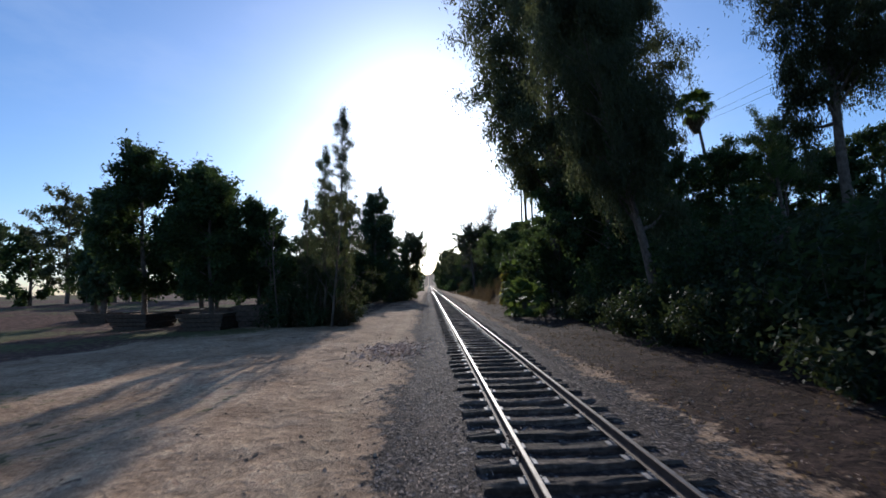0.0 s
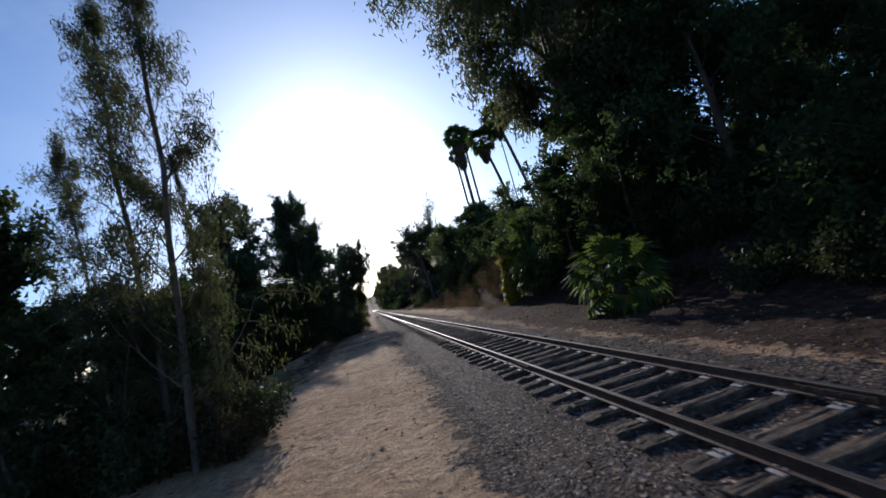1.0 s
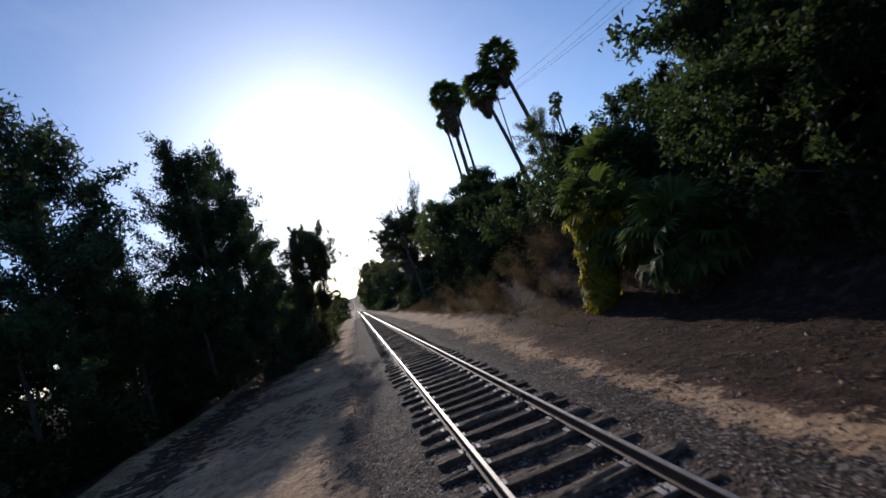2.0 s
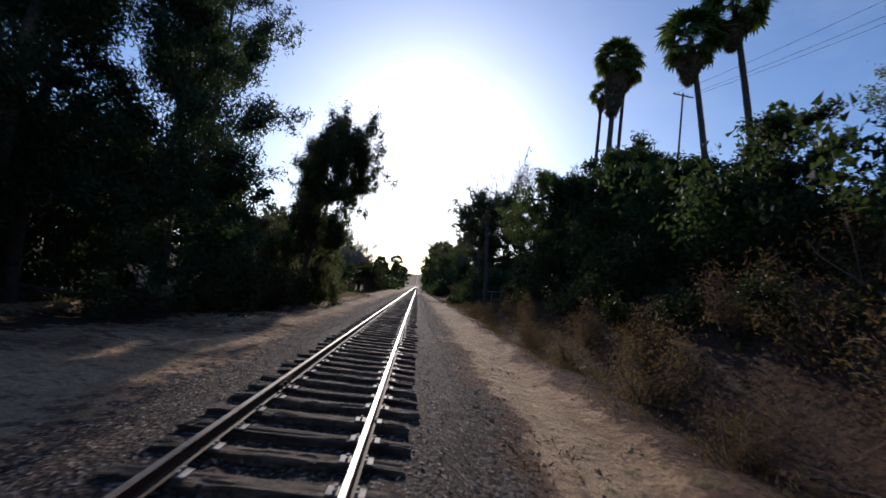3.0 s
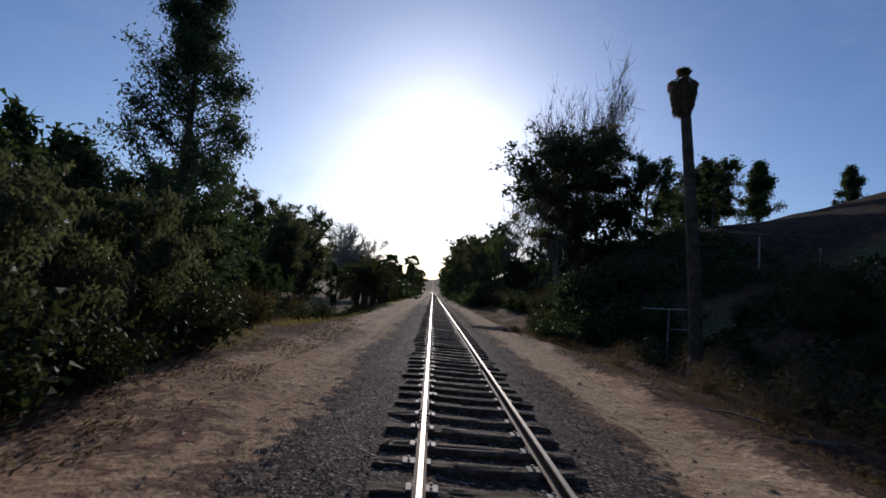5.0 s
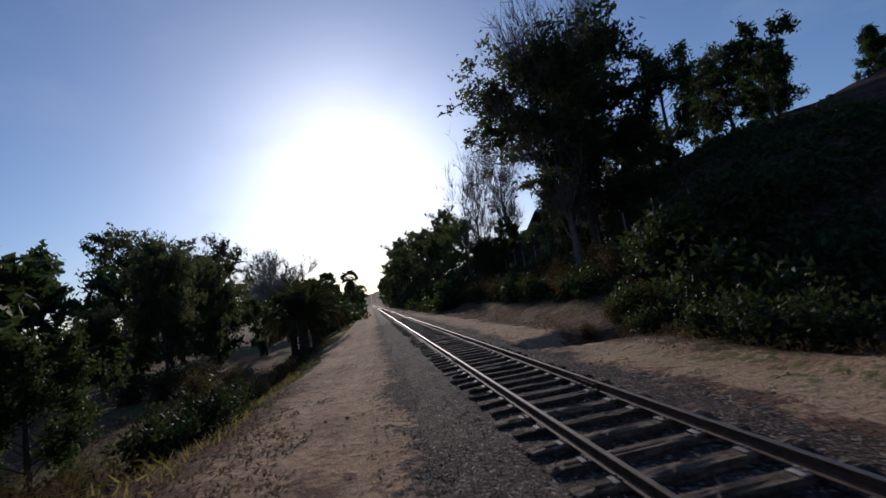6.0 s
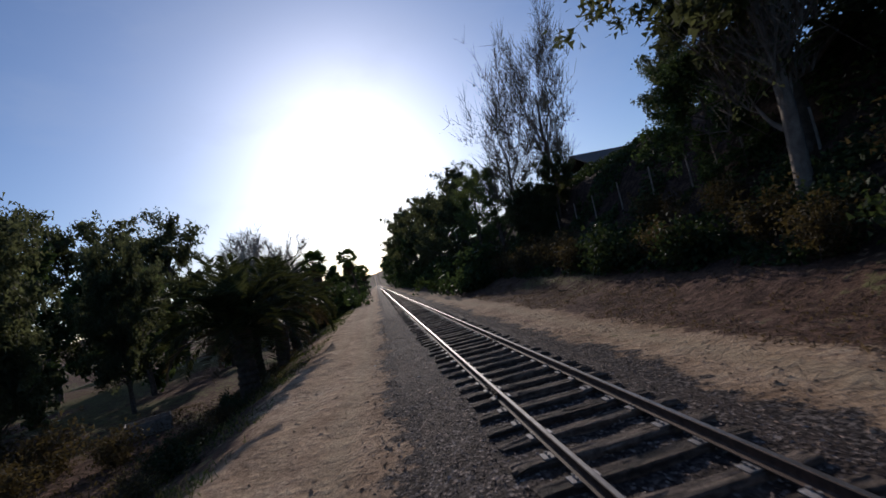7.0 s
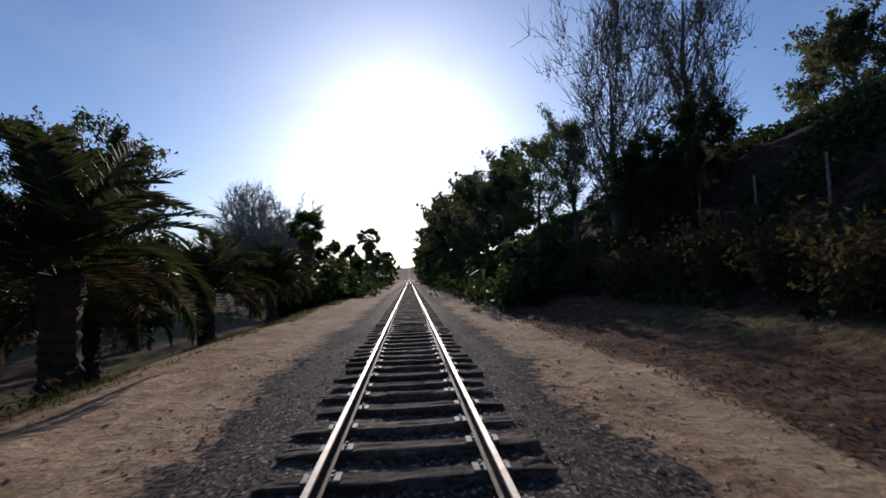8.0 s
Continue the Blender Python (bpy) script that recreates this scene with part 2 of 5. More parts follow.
def ground_mat():
    """Sand, dirt, leaf litter and dry grass, laid out by the sheet's own fields."""
    m, t, b = shader("dirt_ground", 0.95)
    b.inputs["Specular IOR Level"].default_value = 0.06
    at = coords(t)

    def field(name):
        n = t.nodes.new("ShaderNodeAttribute")
        n.attribute_name = name
        return n.outputs["Fac"]

    big, mid, fine = noise_tex(t, 0.35, 6.0, 0.65, at), noise_tex(t, 2.6, 6.0, 0.65, at), noise_tex(t, 28.0, 5.0, 0.7, at)
    sand = ramp(t, big, [(0.3, (0.3, 0.195, 0.115)), (0.5, (0.47, 0.325, 0.2)), (0.7, (0.6, 0.445, 0.29))])
    lump = noise_tex(t, 8.5, 5.0, 0.65, at)
    sand = mixed(t, 0.8, sand, ramp(t, mid, [(0.32, (0.28, 0.26, 0.25)), (0.68, (0.7, 0.7, 0.7))]), 'OVERLAY')
    sand = mixed(t, 0.6, sand, ramp(t, lump, [(0.35, (0.28, 0.27, 0.26)), (0.6, (0.62, 0.62, 0.62))]), 'OVERLAY')
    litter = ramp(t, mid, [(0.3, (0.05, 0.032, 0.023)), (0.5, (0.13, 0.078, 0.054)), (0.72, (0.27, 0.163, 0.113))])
    grass = ramp(t, mid, [(0.3, (0.07, 0.075, 0.03)), (0.7, (0.2, 0.175, 0.075))])

    def edge(f):
        s = t.nodes.new("ShaderNodeMath")
        s.operation = 'ADD'
        t.links.new(f, s.inputs[0])
        k = t.nodes.new("ShaderNodeMapRange")
        k.inputs[1].default_value, k.inputs[2].default_value, k.inputs[3].default_value, k.inputs[4].default_value = 0.3, 0.7, -0.45, 0.45
        t.links.new(mid, k.inputs[0])
        t.links.new(k.outputs[0], s.inputs[1])
        return ramp(t, s.outputs[0], [(0.4, (0, 0, 0)), (0.62, (1, 1, 1))])

    packed = ramp(t, mid, [(0.3, (0.36, 0.25, 0.15)), (0.7, (0.56, 0.42, 0.26))])
    sand = mixed(t, field("wheel"), sand, packed)
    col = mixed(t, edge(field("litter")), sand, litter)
    # Dark leaf mould, deep enough to hold the trees' shade in its colour.
    mould_shade = ramp(t, mid, [(0.3, (0.02, 0.014, 0.011)), (0.5, (0.05, 0.033, 0.025)), (0.75, (0.13, 0.083, 0.06))])
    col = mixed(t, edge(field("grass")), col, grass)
    col = mixed(t, edge(field("mould_shade")), col, mould_shade)
    v = node(t, "ShaderNodeTexVoronoi", Scale=24.0)
    t.links.new(at, v.inputs["Vector"])
    sep = t.nodes.new("ShaderNodeSeparateColor")
    t.links.new(v.outputs["Color"], sep.inputs[0])
    grit = ramp(t, sep.outputs[0], [(0.0, (0.025, 0.02, 0.018)), (0.6, (0.075, 0.06, 0.05)), (1.0, (0.24, 0.2, 0.17))])
    col = mixed(t, edge(field("gravel")), col, grit)
    col = mixed(t, 0.7, col, ramp(t, fine, [(0.35, (0.25, 0.25, 0.25)), (0.65, (0.72, 0.72, 0.72))]), 'OVERLAY')
    t.links.new(col, b.inputs["Base Color"])
    add = t.nodes.new("ShaderNodeMath")
    add.operation = 'MULTIPLY_ADD'
    add.inputs[1].default_value = 2.4
    t.links.new(mid, add.inputs[0])
    t.links.new(lump, add.inputs[2])
    more = t.nodes.new("ShaderNodeMath")
    more.operation = 'MULTIPLY_ADD'
    more.inputs[1].default_value = 0.3
    t.links.new(fine, more.inputs[0])
    t.links.new(add.outputs[0], more.inputs[2])
    bumped(t, b, more.outputs[0], 1.0, 0.055)
    return m


GROUND = ground_mat()

# ---- mesh helpers ----
rng = np.random.default_rng(7)


def np_mesh(name, verts, faces, mats, smooth=False, which=None):
    """A mesh from vertex and face arrays (all faces with the same number of corners)."""
    verts, faces = np.asarray(verts, np.float32).reshape(-1, 3), np.asarray(faces, np.int32)
    me = bpy.data.meshes.new(name)
    n, k = faces.shape
    me.vertices.add(len(verts))
    me.vertices.foreach_set("co", verts.ravel())
    me.loops.add(n * k)
    me.loops.foreach_set("vertex_index", faces.ravel())
    me.polygons.add(n)
    me.polygons.foreach_set("loop_start", np.arange(0, n * k, k, dtype=np.int32))
    me.polygons.foreach_set("use_smooth", np.full(n, smooth))
    for mat in (mats if isinstance(mats, (list, tuple)) else [mats]):
        me.materials.append(mat)
    if which is not None:
        me.polygons.foreach_set("material_index", np.asarray(which, np.int32))
    me.update(calc_edges=True)
    me.validate()
    return me


def bm_mesh(name, bm, mat, smooth=False):
    me = bpy.data.meshes.new(name)
    bm.normal_update()
    for f in bm.faces:
        f.smooth = smooth
    bm.to_mesh(me)
    bm.free()
    me.materials.append(mat)
    return me


def child(name, me, parent, m=None, label=""):
    ob = new(name, me)
    ob.parent = parent
    if m is not None:
        ob.matrix_basis = m
    if label:
        ob["label"] = label
    return ob


def box(bm, sx, sy, sz, m, bevel=0.0):
    made = bmesh.ops.create_cube(bm, size=1.0, matrix=m @ Matrix.Diagonal((sx, sy, sz, 1)))
    if bevel:
        edges = {e for v in made["verts"] for e in v.link_edges}
        bmesh.ops.bevel(bm, geom=list(edges), offset=bevel, segments=1, affect='EDGES')
    return made


def unit(v):
    return v / np.maximum(np.linalg.norm(v, axis=-1, keepdims=True), 1e-9)


def tubes(lines, sides=5, thin=0):
    """Tapered tubes along polylines: (points, radii) each. Returns verts and quads."""
    vs, fs, base, most = [], [], 0, sides
    for pts, rad in lines:
        sides = 3 if rad[0] < thin else most
        ang = np.arange(sides) / sides * 2 * np.pi
        pts, rad = np.asarray(pts, float), np.asarray(rad, float)
        d = unit(np.gradient(pts, axis=0))
        ref = np.where(np.abs(d[:, 2:3]) > 0.9, [[1.0, 0, 0]], [[0, 0, 1.0]])
        a = unit(np.cross(d, ref))
        b = np.cross(d, a)
        ring = pts[:, None] + rad[:, None, None] * (np.cos(ang)[None, :, None] * a[:, None] + np.sin(ang)[None, :, None] * b[:, None])
        n = len(pts)
        vs.append(ring.reshape(-1, 3))
        i = np.arange(n - 1)[:, None] * sides + np.arange(sides)[None]
        j = np.arange(n - 1)[:, None] * sides + (np.arange(sides)[None] + 1) % sides
        fs.append(np.stack([i, j, j + sides, i + sides], -1).reshape(-1, 4) + base)
        base += n * sides
    return np.concatenate(vs), np.concatenate(fs)


def leaves(centres, along, length, width, r, curl=0.15, kite=False, lying=False):
    """Pointed leaves (three corners, or four for the larger ones), one at each centre, pointing along the given ways."""
    n = len(centres)
    along = unit(along)
    side = unit(np.cross(along, r.normal(size=(n, 3)) * (0.35 if lying else 1.0) + np.array([0, 0, 1.0 if lying else 0.0])))
    up = np.cross(side, along)
    ln, wd = length * r.uniform(0.6, 1.35, (n, 1)), width * r.uniform(0.6, 1.35, (n, 1))
    if not kite:
        back = centres - along * ln * 0.4
        v = np.stack([back + side * wd * 0.5, centres + along * ln * 0.6 - up * ln * curl, back - side * wd * 0.5], 1).reshape(-1, 3)
        return v, np.arange(n * 3, dtype=np.int32).reshape(-1, 3)
    a = centres - along * ln * 0.5
    m1 = centres + side * wd * 0.5 + up * ln * curl * 0.3
    m2 = centres - side * wd * 0.5 + up * ln * curl * 0.3
    tip = centres + along * ln * 0.5 - up * ln * curl
    v = np.stack([a, m1, tip, m2], 1).reshape(-1, 3)
    return v, np.arange(n * 4, dtype=np.int32).reshape(-1, 4)


def bent(start, way, length, n, up, wobble, r):
    """A curved limb that turns up (or down) as it goes."""
    pts, d = [np.array(start, float)], unit(np.array(way, float))
    for _ in range(n):
        d = unit(d + np.array([0, 0, up / n]) + r.normal(size=3) * wobble)
        pts.append(pts[-1] + d * length / n)
    return np.array(pts)

# ---- the lie of the land ----
def centre(y):
    """The track's middle line: straight along y."""
    return np.zeros_like(np.asarray(y, float))


TABLE = np.random.default_rng(3).uniform(-1, 1, (64, 64))


def bumps(x, y, size):
    """Smooth value noise, features of about the given size in metres."""
    u, v = np.asarray(x, float) / size, np.asarray(y, float) / size
    i, j = np.floor(u).astype(int), np.floor(v).astype(int)
    fu, fv = u - i, v - j
    fu, fv = fu * fu * (3 - 2 * fu), fv * fv * (3 - 2 * fv)
    g = lambda a, b: TABLE[a % 64, b % 64]
    return (g(i, j) * (1 - fu) + g(i + 1, j) * fu) * (1 - fv) + (g(i, j + 1) * (1 - fu) + g(i + 1, j + 1) * fu) * fv


def height(x, y):
    """The ground's height: flat by the track, a bank on the right, a fall on the left past 100 m."""
    x, y = np.asarray(x, float), np.asarray(y, float)
    s = x - centre(y)
    foot = np.interp(y, [-20, 20, 40, 75, 85, 100, 108, 125], [8.0, 7.5, 6.0, 6.0, 9.0, 13.0, 6.5, 5.8])
    steep = np.interp(y, [-20, 20, 40, 75, 90, 105, 125, 300], [0.5, 0.55, 0.75, 0.75, 0.5, 0.6, 0.72, 0.6])
    top = np.interp(y, [-20, 40, 75, 95, 120, 150, 170, 400], [9.0, 8.0, 8.0, 9.5, 8.5, 9.0, 9.5, 7.0])
    up = np.maximum(s - foot, 0)
    bank = top * np.tanh(up * steep / top * np.clip(up / 3.0, 0.25, 1.0))
    late = np.interp(s, [5.6, 7.5, 9.5, 12, 14.3, 17, 19.5, 25, 45], [0, 0.25, 1.0, 2.5, 4.0, 7.6, 9.0, 10.0, 10.8])
    bank = bank + (late * np.interp(y, [170, 300], [1.0, 0.8]) - bank) * np.interp(y, [104, 118], [0.0, 1.0])
    fall = np.interp(y, [0, 92, 106, 300], [0.0, 0.0, 1.0, 1.0]) * 2.2 * np.clip((-s - np.interp(y, [96, 110, 138, 160], [6.6, 5.6, 6.3, 6.8])) / 6.0, 0, 1) ** 1.3
    wx, wy = s + 0.9 * bumps(x, y, 1.9), y + 0.9 * bumps(x + 40, y, 1.7)
    wash = 1.45 * np.clip(1.6 * np.exp(-((wx - 5.1) / 1.9) ** 2 - ((wy - 107.4) / 2.0) ** 2) - 0.25, 0, 1)
    bank = bank + np.interp(s, [20, 30, 42, 60, 90], [0, 2.0, 6.5, 10.0, 11.0]) * np.interp(y, [80, 100, 116, 130, 185], [0, 1, 0.85, 0.4, 0])
    ridge = 0.28 * np.exp(-((s + 10.0 + 0.3 * bumps(5, y, 4.0)) / 0.45) ** 2) * np.interp(y, [22, 28, 56, 62], [0, 1, 1, 0])
    rough = np.clip((np.abs(s) - 2.6) / 3.0, 0.15, 1.0)
    z = -0.27 + bank - fall - wash + rough * (0.10 * bumps(x, y, 3.1) + 0.045 * bumps(x + 9, y, 0.9)) + np.clip(np.abs(s) / 30 - 0.3, 0, 1) * 0.6 * bumps(x, y, 17.0)
    z = z + np.clip((np.abs(s) - 2.6) / 0.5, 0, 1) * np.clip((9.5 - np.abs(s)) / 2, 0, 1) * 0.03 * bumps(x + 17, y + 5, 0.95)
    rut = 0.05 * (np.exp(-((s + 3.7 + 0.2 * bumps(0, y, 14.0)) / 0.3) ** 2) + np.exp(-((s + 5.0 + 0.2 * bumps(0, y, 14.0)) / 0.3) ** 2))
    berm = 0.22 * np.exp(-((s - 5.3 - 0.5 * bumps(3, y, 6.0)) / 0.7) ** 2) * np.interp(y, [30, 40, 100, 106], [0, 1, 1, 0])
    return z - rut + berm + ridge + 75.0 * np.interp(y, [2300, 2900], [0, 1]) * (1 + 0.3 * bumps(x, y, 260.0))


def place(s, y):
    """A point on the ground, s metres to the right of the track's middle."""
    x = float(centre(y)) + s
    return x, y, float(height(x, y))


def sheet(name, ss, ys, fn, mat):
    S, Y = np.meshgrid(ss, ys)
    X = S + centre(Y)
    Z = fn(X, Y)
    w = len(ss)
    i = (np.arange(len(ys) - 1)[:, None] * w + np.arange(w - 1)[None]).ravel()
    me = np_mesh(name, np.stack([X, Y, Z], -1).reshape(-1, 3), np.stack([i, i + 1, i + w + 1, i + w], -1), mat, True)
    return me, S.ravel(), X.ravel(), Y.ravel()


ss = np.concatenate([-np.geomspace(1500, 62, 14), np.arange(-60, -20, 2.0), np.arange(-20, -8, 0.6), np.arange(-8, 8, 0.19), np.arange(8, 26, 0.6), np.arange(26, 61, 2.5), np.geomspace(63, 1500, 14)])
ys = np.concatenate([np.arange(-60, -24, 2.0), np.arange(-24, 140, 0.36), np.arange(140, 165, 0.6), np.arange(165, 300, 2.5), np.geomspace(302, 3000, 20)])
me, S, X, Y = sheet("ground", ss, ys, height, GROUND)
# Extra litter brown on the left, painted in for shade across the road too.
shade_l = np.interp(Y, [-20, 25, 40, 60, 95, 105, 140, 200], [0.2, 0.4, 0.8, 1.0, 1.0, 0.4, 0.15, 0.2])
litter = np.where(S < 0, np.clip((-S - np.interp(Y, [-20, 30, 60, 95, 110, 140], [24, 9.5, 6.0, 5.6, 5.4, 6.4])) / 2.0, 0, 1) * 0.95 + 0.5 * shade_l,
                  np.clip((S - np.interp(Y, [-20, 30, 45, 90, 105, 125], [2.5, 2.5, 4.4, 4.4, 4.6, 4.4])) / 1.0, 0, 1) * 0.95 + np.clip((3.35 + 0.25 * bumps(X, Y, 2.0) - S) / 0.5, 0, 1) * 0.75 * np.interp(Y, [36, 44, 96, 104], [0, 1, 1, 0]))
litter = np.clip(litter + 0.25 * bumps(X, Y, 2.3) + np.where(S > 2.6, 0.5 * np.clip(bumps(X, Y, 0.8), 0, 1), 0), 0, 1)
grass = np.clip(0.55 * bumps(X, Y, 5.0) + np.where(S < 0, np.clip((-S - 6.8) / 2, 0, 1) * 0.35, np.clip((S - 6.0) / 3, 0, 1) * 0.3), 0, 1)
grass = np.where((S > 2.8) | (S < -6.5), grass, 0.0)
# Full litter brown in the washed-out hollow, to put its shade into the colour.
litter = np.clip(litter + 1.5 * np.exp(-((S - 5.8) / 2.0) ** 2 - ((Y - 107.2) / 2.2) ** 2), 0, 1)
drift = 0.2 * bumps(0, Y, 14.0)
wheel = np.clip(np.exp(-((S + 3.7 + drift) / 0.34) ** 2) + 0.5 * np.exp(-((S + 5.0 + drift) / 0.34) ** 2), 0, 1) * np.interp(Y, [0, 60, 98, 110, 170], [0.5, 0.4, 0.6, 0.9, 0.9])
wheel = np.clip(wheel + np.exp(-((S - 3.8 - 0.3 * bumps(2 + 0 * Y, Y, 9.0)) / 0.5) ** 2) * np.interp(Y, [38, 46, 150, 175], [0, 1, 1, 0]), 0, 1)
crest = np.exp(-((S + 10.0 + 0.3 * bumps(5 + 0 * Y, Y, 4.0)) / 0.5) ** 2) * np.interp(Y, [22, 28, 56, 62], [0, 1, 1, 0])
litter = litter * (1 - 0.6 * wheel) * (1 - crest)
# Leaf mould by the trees and bank, darkened to paint in shade cast there.
mould_shade = np.clip(S - np.interp(Y, [-20, 20, 34, 44, 95, 104], [2.3, 2.4, 3.2, 4.6, 5.0, 6.0]), 0, 1) * np.interp(Y, [-30, 0, 28, 36, 44, 92, 104], [0.85, 0.95, 0.95, 0.6, 0.65, 0.7, 0.1])
mould_shade = mould_shade + np.clip((-S - 6.2) / 1.5, 0, 1) * np.interp(Y, [5, 20, 36, 60, 92, 104], [0.1, 0.45, 0.7, 0.6, 0.55, 0.0]) * np.clip((S + np.interp(Y, [46, 62], [15.0, 24.0])) / 3.0, 0.1, 1)
mould_shade = mould_shade + np.clip((S - 8.0) / 2.0, 0, 1) * np.interp(Y, [100, 106, 170, 190], [0, 0.9, 0.9, 0])
mould_shade = np.clip(mould_shade + 0.15 * bumps(X + 11, Y, 2.0), 0, 0.9) * (1 - crest)
gravel = np.clip((np.where(S < 0, 3.4, 3.2) + 0.3 * bumps(X, Y, 1.3) - np.abs(S)) / 1.0, 0, 1) * 0.9
for key, val in (("litter", litter), ("grass", grass), ("gravel", gravel), ("wheel", wheel), ("mould_shade", mould_shade)):
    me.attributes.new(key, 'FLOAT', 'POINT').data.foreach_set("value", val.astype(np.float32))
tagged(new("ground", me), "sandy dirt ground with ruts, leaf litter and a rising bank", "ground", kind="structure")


def bed(x, y):
    s = x - centre(y)
    left = 2.7 + 0.3 * bumps(0, y, 3.0) + 0.1 * bumps(7, y, 0.7)
    right = 2.4 + 0.25 * bumps(31, y, 3.0) + 0.1 * bumps(19, y, 0.7)
    a = np.where(s < 0, left, right)
    z = -0.078 + 0.02 * bumps(x + 3, y, 0.55) - 0.35 * np.clip((np.abs(s) - 1.5) / (a - 1.5), 0, 1.3) ** 1.5
    return z + 0.018 * bumps(x, y, 0.11) + 0.012 * bumps(x + 5, y, 0.05) - 0.03 * np.exp(-(s / 0.5) ** 2)


me, *_ = sheet("ballast", np.arange(-3.3, 3.31, 0.12), np.concatenate([np.arange(-24, 150, 0.26), np.arange(150, 420, 2.0), np.geomspace(424, 2500, 12)]), bed, BALLAST)
tagged(new("ballast", me), "grey crushed-stone ballast bed under the railway track", "ballast", kind="structure")


def pebbles(name, x, y, z, size, mat, r, flat=0.6):
    """Small broken stones half sunk in, four faces each, all different."""
    n = len(x)
    octa = np.array([[1, 0, 0], [0, 1, 0], [-1, 0, 0], [0, -1, 0], [0, 0, 1]], float)
    tri = np.array([[0, 1, 4], [1, 2, 4], [2, 3, 4], [3, 0, 4]])
    v = octa[None] * r.uniform(0.55, 1.3, (n, 5, 1)) + r.normal(size=(n, 5, 3)) * 0.18 - np.array([0, 0, 0.25])
    a = r.uniform(0, 2 * np.pi, n)
    c, s_ = np.cos(a)[:, None], np.sin(a)[:, None]
    v = np.stack([v[..., 0] * c - v[..., 1] * s_, v[..., 0] * s_ + v[..., 1] * c, v[..., 2] * flat], -1)
    v = v * size[:, None, None] + np.stack([x, y, z], -1)[:, None]
    return np_mesh(name, v, (tri[None] + np.arange(n)[:, None, None] * 5).reshape(-1, 3), mat)


n = 42000
py = -20 + 165 * rng.random(n)
side = rng.random(n)
psx = np.where(side < 0.42, -1.3 - 2.1 * rng.random(n) ** 1.5, np.where(side < 0.76, 1.3 + 1.8 * rng.random(n) ** 1.5, rng.uniform(-1.25, 1.25, n)))
px = psx + centre(py)
tagged(new("ballast_stones", pebbles("ballast_stones", px, py, np.maximum(bed(px, py), height(px, py)) + 0.006, rng.uniform(0.01, 0.026, n), STONE, rng, 0.55)),
       "loose grey and brown ballast stones", "stones", kind="stuff")
n = 16000
py = -20 + 165 * rng.random(n)
psx = np.where(rng.random(n) < 0.5, -2.6 - 5.5 * rng.random(n) ** 2, 2.4 + 4.0 * rng.random(n) ** 1.6)
px = psx + centre(py)
tagged(new("dirt_clods", pebbles("dirt_clods", px, py, height(px, py) + 0.01, 0.008 + 0.06 * rng.random(n) ** 5, GROUND, rng)), "small clods and pebbles strewn over the dirt", "clods", kind="stuff")

# ---- the track ----
RAIL_TOP, RAIL_X = 0.17, 0.7525
track = tagged(new("railway_track"), "single railway track of worn steel rails on dark weathered wooden sleepers", "railway track")


def rail(sgn):
    prof = [(-0.068, 0.016), (-0.068, 0.026), (-0.02, 0.038), (-0.009, 0.05), (-0.009, 0.125), (-0.034, 0.138), (-0.035, 0.162), (-0.026, 0.17),
            (0.026, 0.17), (0.035, 0.162), (0.034, 0.138), (0.009, 0.125), (0.009, 0.05), (0.02, 0.038), (0.068, 0.026), (0.068, 0.016)]
    ry = np.concatenate([np.arange(-50, 160, 1.0), np.arange(160, 420, 10.0), np.geomspace(430, 2500, 12)])
    k = len(prof)
    P = np.array(prof)
    V = np.stack([centre(ry)[:, None] + sgn * RAIL_X + P[None, :, 0] + 0 * ry[:, None], ry[:, None] + 0 * P[None, :, 0], P[None, :, 1] + 0 * ry[:, None]], -1)
    i = np.arange(len(ry) - 1)[:, None] * k + np.arange(k)[None]
    j = np.arange(len(ry) - 1)[:, None] * k + (np.arange(k)[None] + 1) % k
    F = np.stack([i, i + k, j + k, j], -1).reshape(-1, 4)
    which = np.tile(np.isin(np.arange(k), [7]).astype(int), len(ry) - 1)
    return child("rail", np_mesh("rail", V, F, [STEEL_DARK, STEEL_TOP], False, which), track)


rail(-1)
rail(1)


